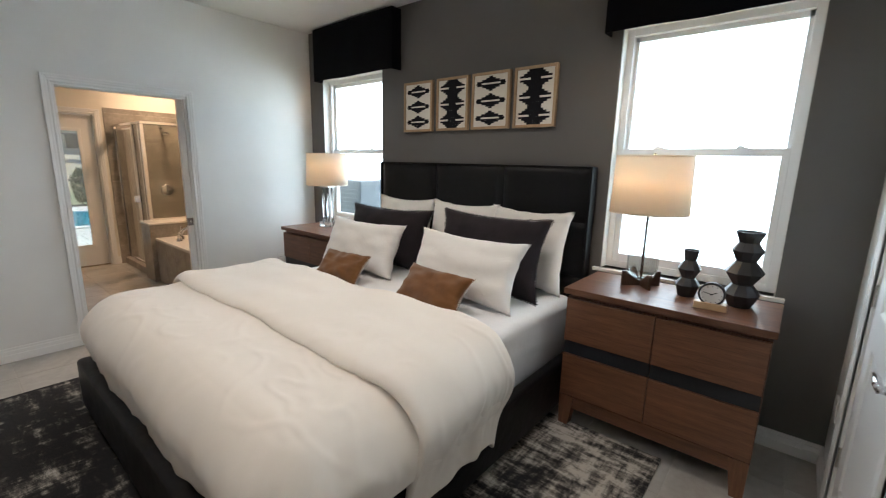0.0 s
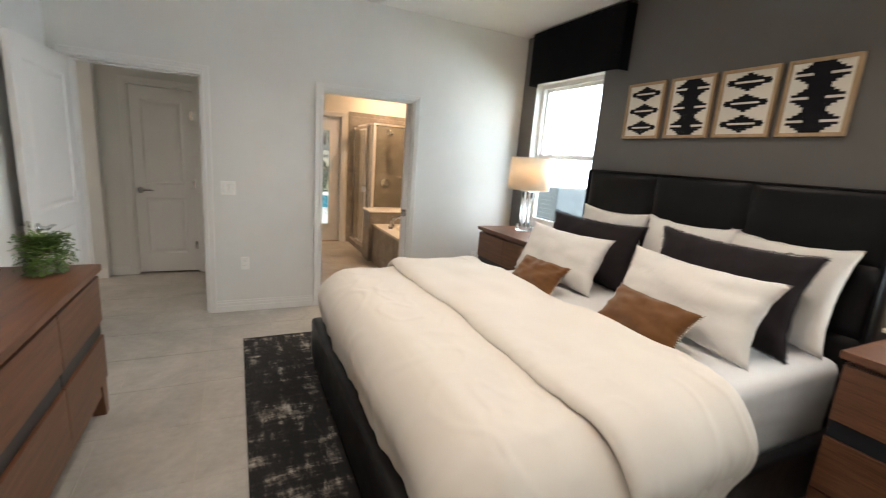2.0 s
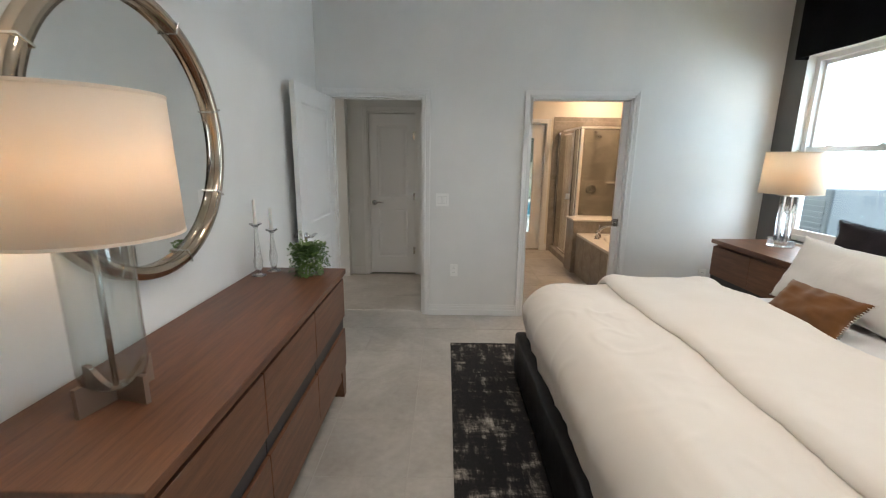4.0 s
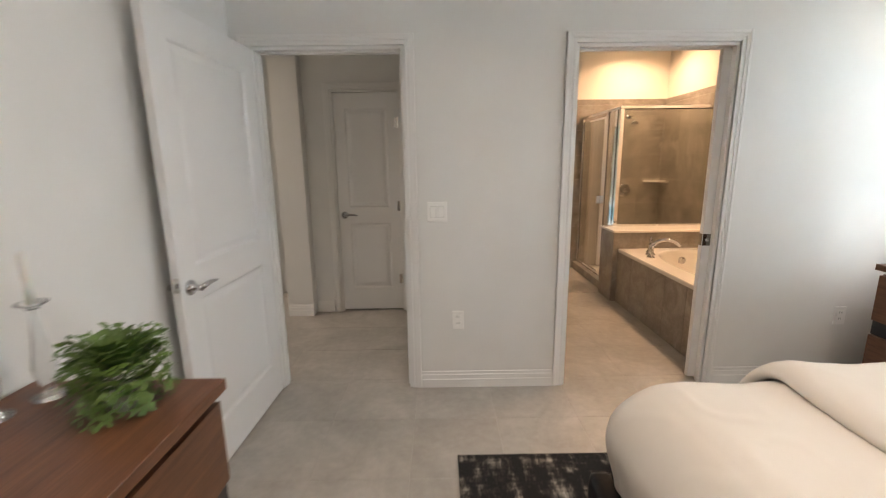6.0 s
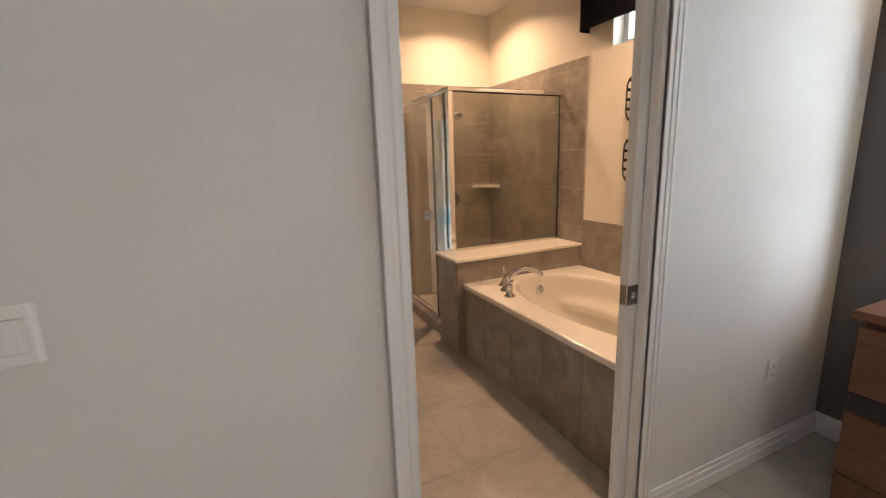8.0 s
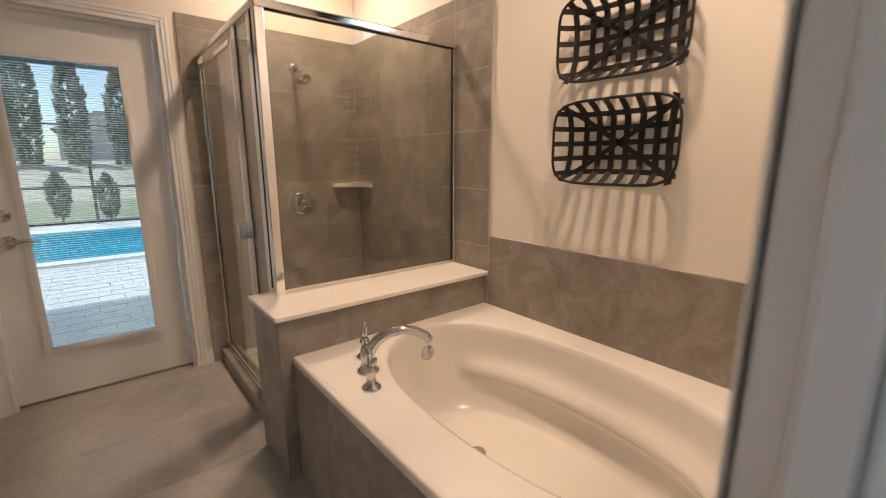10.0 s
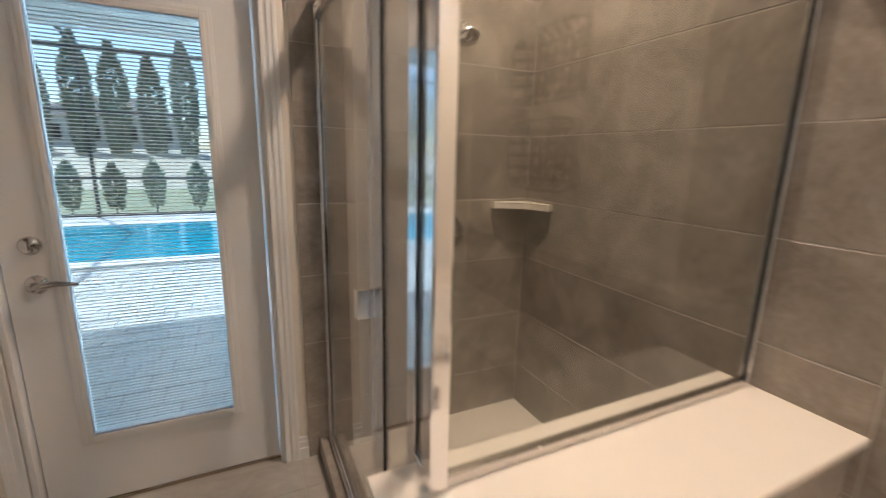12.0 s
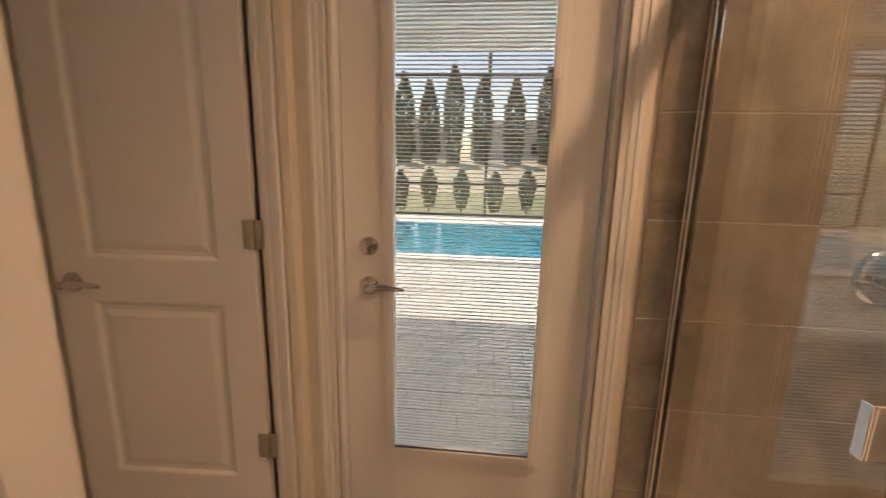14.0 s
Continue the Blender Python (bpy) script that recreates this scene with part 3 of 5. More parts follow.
# ---- windows ----
def window(name, hole, depth=0.075):
    """A single-hung vinyl window set back in the bed wall."""
    y0, y1, z0, z1 = hole
    x = XE + depth
    w = thing(name, "white vinyl single-hung window with bright panes", "window", 0, 0, 0)
    w["kind"] = "structure"
    f, mid = 0.045, 1.62
    part("window_frame", boxes([(x, y0, z0, x + 0.08, y0 + f, z1), (x, y1 - f, z0, x + 0.08, y1, z1), (x, y0 + f, z0, x + 0.08, y1 - f, z0 + f), (x, y0 + f, z1 - f, x + 0.08, y1 - f, z1)], 0.002), M_VINYL, w)
    s = 0.036
    a0, a1 = y0 + f, y1 - f
    lower = part("lower_sash", boxes([(x + 0.008, a0, z0 + f, x + 0.036, a0 + s, mid + 0.02), (x + 0.008, a1 - s, z0 + f, x + 0.036, a1, mid + 0.02), (x + 0.008, a0 + s, z0 + f, x + 0.036, a1 - s, z0 + f + 0.05), (x + 0.004, a0 + s, mid - 0.02, x + 0.036, a1 - s, mid + 0.02)], 0.002), M_VINYL, w)
    upper = part("upper_sash", boxes([(x + 0.040, a0, mid - 0.02, x + 0.066, a0 + 0.022, z1 - f), (x + 0.040, a1 - 0.022, mid - 0.02, x + 0.066, a1, z1 - f), (x + 0.040, a0, mid - 0.02, x + 0.066, a1, mid + 0.012), (x + 0.040, a0, z1 - f - 0.03, x + 0.066, a1, z1 - f)], 0.002), M_VINYL, w)
    part("pane", box(x + 0.020, a0 + s, z0 + f + 0.05, x + 0.024, a1 - s, mid - 0.02), M_GLASS, lower).visible_shadow = False
    part("pane", box(x + 0.052, a0 + 0.022, mid + 0.012, x + 0.056, a1 - 0.022, z1 - f - 0.03), M_GLASS, upper).visible_shadow = False
    for t in (0.25, 0.75):
        y = a0 + (a1 - a0) * t
        part("sash_lock", boxes([(x + 0.006, y - 0.03, mid + 0.02, x + 0.034, y + 0.03, mid + 0.027), (x + 0.010, y - 0.008, mid + 0.027, x + 0.022, y + 0.026, mid + 0.036)], 0.002), M_VINYL, lower)
    part("window_sill", box(XE - 0.035, y0 - 0.045, z0 - 0.022, x, y1 + 0.045, z0, 0.004), M_SOLID, w, "white marble sill")
    part("reveal", boxes([(XE + 0.001, y0, z0, x, y0 + 0.006, z1), (XE + 0.001, y1 - 0.006, z0, x, y1, z1), (XE + 0.001, y0 + 0.006, z1 - 0.006, x, y1 - 0.006, z1)]), M_WALL, w, "white plastered reveal")
    return w


window("window_1", WIN1)
window("window_2", WIN2)
w = thing("window_3", "small high window above the bathtub", "window")
w["kind"] = "structure"
y0, y1, z0, z1 = TRANSOM
x = BX + 0.10
part("window_frame", boxes([(x, y0, z0, x + 0.07, y0 + 0.04, z1), (x, y1 - 0.04, z0, x + 0.07, y1, z1), (x, y0 + 0.04, z0, x + 0.07, y1 - 0.04, z0 + 0.04), (x, y0 + 0.04, z1 - 0.04, x + 0.07, y1 - 0.04, z1)], 0.002), M_VINYL, w)
part("pane", box(x + 0.03, y0 + 0.04, z0 + 0.04, x + 0.034, y1 - 0.04, z1 - 0.04), M_GLASS, w).visible_shadow = False


def valance(name, y0, y1, z0, z1, face, deep, label):
    v = thing(name, label, "valance")
    b = bmesh.new()
    n = 26

    def front(u, t):
        y = y0 + (y1 - y0) * u
        return (face - deep - 0.004 * math.sin(u * 19) * (1 - t) + 0.003 * n3(u * 6, t * 3, y0), y, z0 + (z1 - z0) * t + 0.003 * math.sin(u * 9) * (1 - t))
    sheet(n, 6, front, b)
    sheet(4, 6, lambda u, t: (face - 0.002 - (deep - 0.002) * u, y0, z0 + (z1 - z0) * t), b)
    sheet(4, 6, lambda u, t: (face - 0.002 - (deep - 0.002) * u, y1, z0 + (z1 - z0) * t), b)
    bmesh.ops.remove_doubles(b, verts=b.verts, dist=0.006)
    thicken(b, 0.008)
    part("fabric_skirt", b, M_NAVY, v)
    part("board", box(face - deep + 0.012, y0 + 0.012, z1 - 0.03, face - 0.002, y1 - 0.012, z1 - 0.008), M_NAVY, v)
    return v


valance("window_valance", -1.42, -0.24, 2.325, 2.825, XE, 0.105, "black fabric box valance above the far window")
valance("window_valance", -4.45, -3.28, 2.31, 2.825, XE, 0.105, "black fabric box valance above the near window")
valance("window_valance", 0.25, 1.62, 2.305, 2.80, BX, 0.09, "black fabric valance above the bathtub window")


# ---- wall plates ----
M_GAP_SHADOW = Mat("gap_shadow_grey", (0.5, 0.5, 0.48), 0.7).m

def plate(name, x, z, y, w, h, label, category, rockers=0, sockets=0):
    p = thing(name, label, category, x, y, z)
    part("cover", box(-w / 2, -0.0075, -h / 2, w / 2, -0.0005, h / 2, 0.0025), M_PLATE, p)
    for k in range(rockers):
        cx = (k - (rockers - 1) / 2) * 0.046
        # The shadow line round each rocker is a raised grey strip.
        part("rocker_shadow", box(cx - 0.0180, -0.0079, -0.0345, cx + 0.0180, -0.0074, 0.0345), M_GAP_SHADOW, p, "thin grey strip coloured as the shadow round the rocker")
        b = box(cx - 0.0165, -0.0115, -0.033, cx + 0.0165, -0.007, 0.033, 0.002)
        part("rocker", turned(b, pose(0, 0, 0, 3)), M_PLATE, p)
    for k in range(sockets):
        cz = 0.02 - 0.04 * k
        s = part("socket", box(-0.017, -0.0098, cz - 0.014, 0.017, -0.007, cz + 0.014, 0.002), M_PLATE, p)
        part("slot", boxes([(-0.008, -0.0101, cz - 0.004, -0.006, -0.0097, cz + 0.006), (0.006, -0.0101, cz - 0.004, 0.008, -0.0097, cz + 0.006)]), M_DARK, s)
    return p


plate("light_switch", -0.726, 1.128, 0, 0.117, 0.117, "white double rocker light switch between the doorways", "switch", rockers=2)
plate("wall_outlet", -0.606, 0.452, 0, 0.072, 0.117, "white wall outlet above the skirting", "outlet", sockets=2)
plate("wall_outlet", 1.78, 0.445, 0, 0.072, 0.117, "white wall outlet beside the far nightstand", "outlet", sockets=2)
o = plate("wall_outlet", 2.07, 0.40, YS, 0.072, 0.117, "white wall outlet on the near wall", "outlet", sockets=2)
o.matrix_basis = pose(2.07, YS, 0.40, 0, 0, 180)


# ---- bed ----
YC = -2.275                     # the bed's middle line
bed = thing("bed", "black leather upholstered king bed with a panelled headboard", "bed", 0, YC, 0)
HB = 1.01
rows_z = [(0.10, 0.40), (0.40, 0.78), (0.78, 1.155), (1.155, 1.52)]
for k in range(4):
    z0, z1 = rows_z[k]
    for c in range(3):
        y0 = -HB + 0.012 + c * (2 * HB - 0.024) / 3
        y1 = y0 + (2 * HB - 0.024) / 3

        def pad(u, v, y0=y0, y1=y1, z0=z0, z1=z1):
            e = min(u, 1 - u, 0.12) / 0.12, min(v, 1 - v, 0.12) / 0.12
            r = 0.026 * math.sqrt(max(0.0, 1 - (1 - e[0]) ** 2)) * math.sqrt(max(0.0, 1 - (1 - e[1]) ** 2))
            return (2.150 - r - 0.004 * n3(u * 4 + c, v * 4 + k, 3.3), y0 + (y1 - y0) * u, z0 + (z1 - z0) * v)
        part("headboard_panel", sheet(22, 16, pad), M_LEATHER, bed, "", True)
part("headboard_frame", boxes([(2.148, -HB + 0.01, 0.04, 2.215, HB - 0.01, 1.512), (2.125, -HB, 0.02, 2.215, -HB + 0.016, 1.52), (2.125, HB - 0.016, 0.02, 2.215, HB, 1.52), (2.13, -HB + 0.016, 1.512, 2.215, HB - 0.016, 1.524)], 0.004), M_LEATHER, bed)


def padded(x0, y0, z0, x1, y1, z1, r):
    b = box(x0, y0, z0, x1, y1, z1, r, 4)
    bmesh.ops.subdivide_edges(b, edges=[e for e in b.edges if e.calc_length() > 0.5], cuts=14)
    for v in b.verts:
        v.co += Vector((n3(v.co.x, v.co.y, v.co.z, 3), n3(v.co.y, v.co.z, v.co.x, 3), 0)) * 0.004
    return b


RZ = 0.345
part("side_rail", padded(-0.195, -1.075, 0.05, 2.14, -1.0, RZ, 0.022), M_LEATHER, bed, "", True)
part("side_rail", padded(-0.195, 1.0, 0.05, 2.14, 1.075, RZ, 0.022), M_LEATHER, bed, "", True)
part("foot_rail", padded(-0.20, -1.08, 0.05, -0.115, 1.08, RZ + 0.004, 0.026), M_LEATHER, bed, "", True)
part("slat_base", box(-0.115, -1.0, 0.20, 2.12, 1.0, 0.23), M_DARK, bed)
for px in (-0.12, 1.0, 2.0):
    for py in (-0.98, 0.98):
        part("leg", box(px - 0.03, py - 0.03, 0.012, px + 0.03, py + 0.03, 0.20, 0.004), M_DARK, bed)

matt = box(-0.02, YC - 0.97, 0.232, 2.105, YC + 0.97, 0.665, 0.06, 4)
bmesh.ops.subdivide_edges(matt, edges=[e for e in matt.edges if e.calc_length() > 0.3], cuts=30, use_grid_fill=True)
for v in matt.verts:
    if v.co.z > 0.3:
        side = min(1.0, max(0.0, (abs(v.co.y - YC) - 0.9) / 0.05))
        v.co.y += side * 0.007 * n3(v.co.x * 1.4, v.co.z * 6.5 + v.co.x * 1.2, 0.3, 2.2)
        v.co.z += 0.006 * n3(v.co.x, v.co.y, 1.0, 4)
single("mattress", matt, M_SHEET, "king mattress under a fitted white sheet", "mattress", True)


# ---- bedding ----
def drape(d, r, flat):
    """Distance along a cloth -> (run outward, drop) over an edge at flat with radius r."""
    if d <= flat:
        return d, 0.0
    a = (d - flat) / r
    if a < math.pi / 2:
        return flat + r * math.sin(a), r * (1 - math.cos(a))
    return flat + r, r + (d - flat - r * math.pi / 2)


def crease(a, b, k):
    """Soft ridges that come and go."""
    here = max(0.0, n3(a * 1.1 + k, b * 1.1 - k, 8.0, 1.3))
    return here * max(0.0, 1 - 7 * abs(n3(a * 1.9 + 0.8 * b, b * 2.6 - 0.7 * a, 3.7 + k, 1.5)))


def duvet_point(u, v, x_in, x_out, z_top, half, hang_near, hang_far, foot, wrinkle, puff):
    """u runs from the head edge to the foot, v from the near side to the far side; the cloth rolls over both edges and round the corner."""
    s = u * (x_in - x_out + foot)
    reach = half + 0.14
    tt = -(reach + hang_near) + v * (2 * reach + hang_near + hang_far)
    fx, fy = (x_in - x_out - 0.12 if foot else 9.0), half - 0.05
    ox, oy = max(0.0, s - fx), max(0.0, abs(tt) - fy)
    far = (ox ** 4 + oy ** 4) ** 0.25
    h = math.hypot(ox, oy) or 1.0
    nx, ny = -ox / h, math.copysign(oy / h, tt)
    run, drop = drape(far, 0.17, 0.0)
    x, y = x_in - min(s, fx) + nx * run, math.copysign(min(abs(tt), fy), tt) + ny * run
    crown = puff * math.exp(-(tt / 0.95) ** 4) * (1 - math.exp(-u / 0.12))
    w = wrinkle * (n3(x * 1.1 + 3, tt * 2.0, 0.5, 1.6) + 0.55 * n3(x * 3.0, tt * 1.5, 2.5, 1.9) + 0.16 * n3(x * 7, tt * 6, 1.0))
    w += 0.017 * crease(x, tt, 1.0) + 0.012 * crease(tt * 1.7, x * 1.7, 5.0) + 0.010 * crease(x * 2.3, tt * 1.6, 9.0)
    low = min(1.0, max(0.0, drop - 0.10) * 4)
    along = x * abs(ny) + tt * abs(nx)
    flute = low * (0.020 * n3(along * 5.0, drop * 0.8, 7.0, 1.0) + 0.011 * n3(along * 11.0, drop * 1.2, 2.0, 1.0))
    bulge = 0.040 * math.exp(-((drop - 0.20) / 0.12) ** 2) if drop > 0.02 else 0.0
    out = min(1.0, drop / 0.15)
    push = flute + bulge + w * out
    return Vector((x + nx * push, YC + y + ny * push, z_top + crown + w * (1 - out) - drop))


def duvet_sheet(name, label, **k):
    b = sheet(110, 150, lambda u, v: duvet_point(u, v, **k))
    thicken(b, -0.030)
    ob = single(name, b, M_DUVET, label, "bedding", True)
    sub = ob.modifiers.new("round", "SUBSURF")
    sub.levels = sub.render_levels = 1
    return ob


duvet_sheet("duvet", "puffy white duvet spread over the bed's lower half", x_in=0.95, x_out=-0.09, z_top=0.705, half=1.0, hang_near=0.20, hang_far=0.20, foot=0.42, wrinkle=0.018, puff=0.04)
# the turned-back band lies on it
BAND = dict(x_in=1.08, x_out=0.335, z_top=0.768, half=1.02, hang_near=0.41, hang_far=0.30, foot=0.0, wrinkle=0.022, puff=0.02)


def band(u, v):
    p = duvet_point(u, v, **BAND)
    edge = min(u, 1 - u)
    p.z -= 0.044 * math.exp(-edge / 0.028)
    near = max(0.0, 1 - v / 0.25)
    p.x += (-0.17 * near if u < 0.5 else 0.02 * near) * (1 - 2 * min(edge, 0.5)) + 0.012 * n3(v * 5, u, 4.2)
    return p


b = sheet(60, 160, band)
thicken(b, -0.034)
ob = single("duvet_fold", b, M_DUVET, "white duvet edge turned back in a wide band", "bedding", True)
sub = ob.modifiers.new("round", "SUBSURF")
sub.levels = sub.render_levels = 1


def pillow(name, label, w, h, t, m, material, seed=0.0, group="", fringe=None):
    """A stuffed pillow: w wide along y, h high along z, leaning as m says."""
    p = thing(name, label, "pillow", group=group)
    p.matrix_basis = m
    b = bmesh.new()
    n = 30
    for s in (1, -1):
        def f(u, v, s=s):
            a, c = 2 * u - 1, 2 * v - 1
            full = max(0.0, (1 - a * a)) ** 0.42 * max(0.0, (1 - c * c)) ** 0.42
            yy = w / 2 * a * (1 - 0.115 * (1 - c * c) * a * a)
            zz = h / 2 * c * (1 - 0.125 * (1 - a * a) * c * c)
            cr = n3(a * 2.2 + seed, c * 2.2, s + seed) * 0.014 + n3(a * 5, c * 5, seed + 4) * 0.006 * (1 - full)
            ray = 0.0035 * math.sin(9 * math.atan2(c, a) + seed) * (1 - full) * full * 3
            return (s * (t / 2 * full + (cr + ray) * min(1, full * 3)), yy + 0.006 * n3(c * 5, seed, 2), h / 2 + zz + 0.006 * n3(a * 5, seed, 5))
        sheet(n, n, f, b)
    bmesh.ops.remove_doubles(b, verts=b.verts, dist=0.0008)
    part("cover", b, material, p, "", True)
    if fringe:
        rnd = random.Random(int(seed * 10) + 5)
        rows = []
        b = bmesh.new()
        k = int(2 * (w + h) / (0.0095 if fringe is M_CHARCOAL else 0.013))
        for i in range(k):
            q = i / k * 2 * (w + h)
            if fringe is M_CHARCOAL:
                if q < w: a, c, da, dc = 2 * q / w - 1, 1, 0, 1
                elif q < w + h: a, c, da, dc = 1, 1 - 2 * (q - w) / h, 1, 0
                elif q < 2 * w + h: a, c, da, dc = 1 - 2 * (q - w - h) / w, -1, 0, -1
                else: a, c, da, dc = -1, 2 * (q - 2 * w - h) / h - 1, -1, 0
            elif q < h:
                a, c, da, dc = -1, 2 * q / h - 1, -1, 0
            else:
                continue
            yy, zz = w / 2 * a * (1 - 0.115 * (1 - c * c) * a * a), h / 2 + h / 2 * c * (1 - 0.125 * (1 - a * a) * c * c)
            ln = 0.004 + 0.009 * rnd.random() if fringe is M_CHARCOAL else 0.012
            jx = 0.006 * (rnd.random() - 0.5)
            inn = 0.0 if fringe is M_CHARCOAL else 0.010
            tube([(jx - 0.0015, yy - da * inn, zz - dc * inn), (jx, yy + da * ln, zz + dc * ln)], 0.0032 if fringe is M_CHARCOAL else 0.0028, 5, b)
        part("fringe" if fringe is M_CHARCOAL else "stitching", b, fringe, p, "frayed edge" if fringe is M_CHARCOAL else "cream whip stitching")
    return p


def lean(x, y, z, back, yaw=0.0, roll=0.0):
    """Standing at x, y, z, leaning back towards the headboard, turned by yaw."""
    return pose(x, y, z, 0, 0, yaw) @ pose(0, 0, 0, 0, back, 0) @ pose(0, 0, 0, roll, 0, 0)


MZ = 0.668
pillow("bed_pillow", "white pillow propped against the headboard", 0.66, 0.575, 0.17, lean(1.98, YC + 0.62, MZ, 12, 2), M_SHAM, 1.0, "white back pillows")
pillow("bed_pillow", "white pillow propped against the headboard", 0.66, 0.575, 0.17, lean(1.99, YC - 0.02, MZ, 11, -1), M_SHAM, 2.0, "white back pillows")
pillow("bed_pillow", "white pillow propped against the headboard", 0.66, 0.575, 0.17, lean(1.98, YC - 0.60, MZ, 12, -3), M_SHAM, 3.0, "white back pillows")
pillow("euro_sham", "charcoal linen sham with frayed edges", 0.92, 0.50, 0.17, lean(1.76, YC + 0.60, MZ, 15, 3), M_CHARCOAL, 4.0, "charcoal shams", M_CHARCOAL)
pillow("euro_sham", "charcoal linen sham with frayed edges", 0.90, 0.54, 0.17, lean(1.73, YC - 0.44, MZ, 15, -2), M_CHARCOAL, 5.0, "charcoal shams", M_CHARCOAL)
pillow("pillow_sham", "plump white linen pillow before the charcoal shams", 0.82, 0.43, 0.20, lean(1.45, YC + 0.575, MZ, 24, 3), M_SHAM, 6.0, "white front pillows")
pillow("pillow_sham", "plump white linen pillow before the charcoal shams", 0.90, 0.44, 0.20, lean(1.45, YC - 0.43, MZ, 24, -3), M_SHAM, 7.0, "white front pillows")
pillow("lumbar_cushion", "tan hide lumbar cushion with stitched edge", 0.46, 0.25, 0.12, lean(1.17, YC + 0.455, MZ + 0.005, 42, 4), M_TAN, 8.0, "tan cushions", M_THREAD)
pillow("lumbar_cushion", "tan hide lumbar cushion with stitched edge", 0.55, 0.27, 0.12, lean(1.18, YC - 0.41, MZ + 0.005, 40, -5), M_TAN, 9.0, "tan cushions", M_THREAD)

# ---- rug ----
def rug_pt(u, v):
    return (-0.638 + u * 2.33, -3.96 + v * 3.29, 0.011 + 0.0015 * n3(u * 9, v * 9, 1))


b = sheet(30, 40, rug_pt)
thicken(b, 0.010)
single("area_rug", b, M_RUG, "black, grey and cream distressed area rug under the bed", "rug")


# ---- case furniture ----
def chest(name, label, x, y, rz, w, d, h, cols, group=""):
    """Low walnut chest: front at local y = 0, body behind it, w along x, two drawer rows with a black band between."""
    c = thing(name, label, "nightstand" if cols == 2 else "dresser", x, y, 0, rz, group)
    foot = 0.15
    part("top", box(0, -0.012, h - 0.034, w, d, h, 0.003), M_WALNUT_TOP, c)
    part("carcass", boxes([(0.014, 0.022, foot + 0.045, w - 0.014, d - 0.01, h - 0.056), (0.03, 0.03, h - 0.056, w - 0.03, d - 0.02, h - 0.034)], 0.002), M_WALNUT_TOP, c)
    zlo, zhi = foot + 0.055, h - 0.060
    mid0, mid1 = zlo + (zhi - zlo) * 0.435, zlo + (zhi - zlo) * 0.565
    for k in range(cols):
        x0, x1 = 0.016 + k * (w - 0.032) / cols + 0.0025, 0.016 + (k + 1) * (w - 0.032) / cols - 0.0025
        for z0, z1 in ((zlo, mid0 - 0.004), (mid1 + 0.004, zhi)):
            part("drawer_front", box(x0, 0.0, z0, x1, 0.022, z1, 0.002), M_WALNUT_TOP, c)
        part("band", box(x0, 0.012, mid0, x1, 0.022, mid1, 0.001), M_SLOT, c, "glossy black recessed band")
    part("plinth_rail", box(0.03, 0.016, foot - 0.03, w - 0.03, 0.045, foot + 0.045, 0.002), M_WALNUT_TOP, c)
    for fx, s in ((0.016, 1), (w - 0.016, -1)):
        for fy, t in ((0.008, 1), (d - 0.07, 0)):
            b = bmesh.new()
            pr = [(fx, foot + 0.045), (fx + s * 0.085, foot + 0.045), (fx + s * 0.075, foot - 0.03), (fx + s * 0.058, 0), (fx + s * 0.004, 0)]
            a = [b.verts.new((px, fy, pz)) for px, pz in pr]
            e = [b.verts.new((px, fy + 0.06, pz)) for px, pz in pr]
            b.faces.new(a), b.faces.new(e[::-1])
            for i in range(5):
                b.faces.new((a[i], a[(i + 1) % 5], e[(i + 1) % 5], e[i]))
            part("leg", b, M_WALNUT_Z, c)
    return c


M_WALNUT_TOP = wood("walnut", along=(1.5, 22, 22), **_w)
chest("nightstand", "walnut nightstand with a black band, by the near window", 1.635, -3.375, -90, 0.965, 0.50, 0.852, 2, "nightstands")
chest("nightstand", "walnut nightstand with a black band, in the far corner", 1.647, -0.297, -90, 0.965, 0.50, 0.852, 2, "nightstands")
chest("dresser", "long walnut dresser with a black band along the wall", -1.322, -3.215, 90, 1.80, 0.515, 0.838, 3)
NZ, DZ = 0.8525, 0.8385


# ---- lamps ----
def shade(p, r0, r1, z0, z1):
    b = lathe([(r0, z0), (r1, z1)], 48, cap=False)
    thicken(b, 0.002)
    part("shade", b, M_SHADE, p, "cream linen drum shade, lit", True)
    for r, z in ((r0, z0), (r1, z1)):
        part("shade_trim", lathe([(r - 0.004, z - 0.004), (r + 0.0015, z - 0.004), (r + 0.0015, z + 0.004), (r - 0.004, z + 0.004), (r - 0.004, z - 0.004)], 48, cap=False), M_SHADE, p)
    b = bmesh.new()
    for k in range(3):
        a = k * 2.094
        tube([(0, 0, z1 - 0.02), (r1 * math.cos(a), r1 * math.sin(a), z1 - 0.006)], 0.002, 6, b)
    tube([(0, 0, z1 - 0.02), (0, 0, z1 + 0.018)], [0.005, 0.008], 8, b)
    part("harp", b, M_NICKEL, p)
    part("bulb", lathe([(0.012, z0 + 0.06), (0.016, z0 + 0.08), (0.030, z0 + 0.12), (0.026, z0 + 0.15), (0.008, z0 + 0.165)], 20), M_BULB, p, "", True)


M_BULB = glow("warm_bulb", (1.0, 0.72, 0.42), 12)


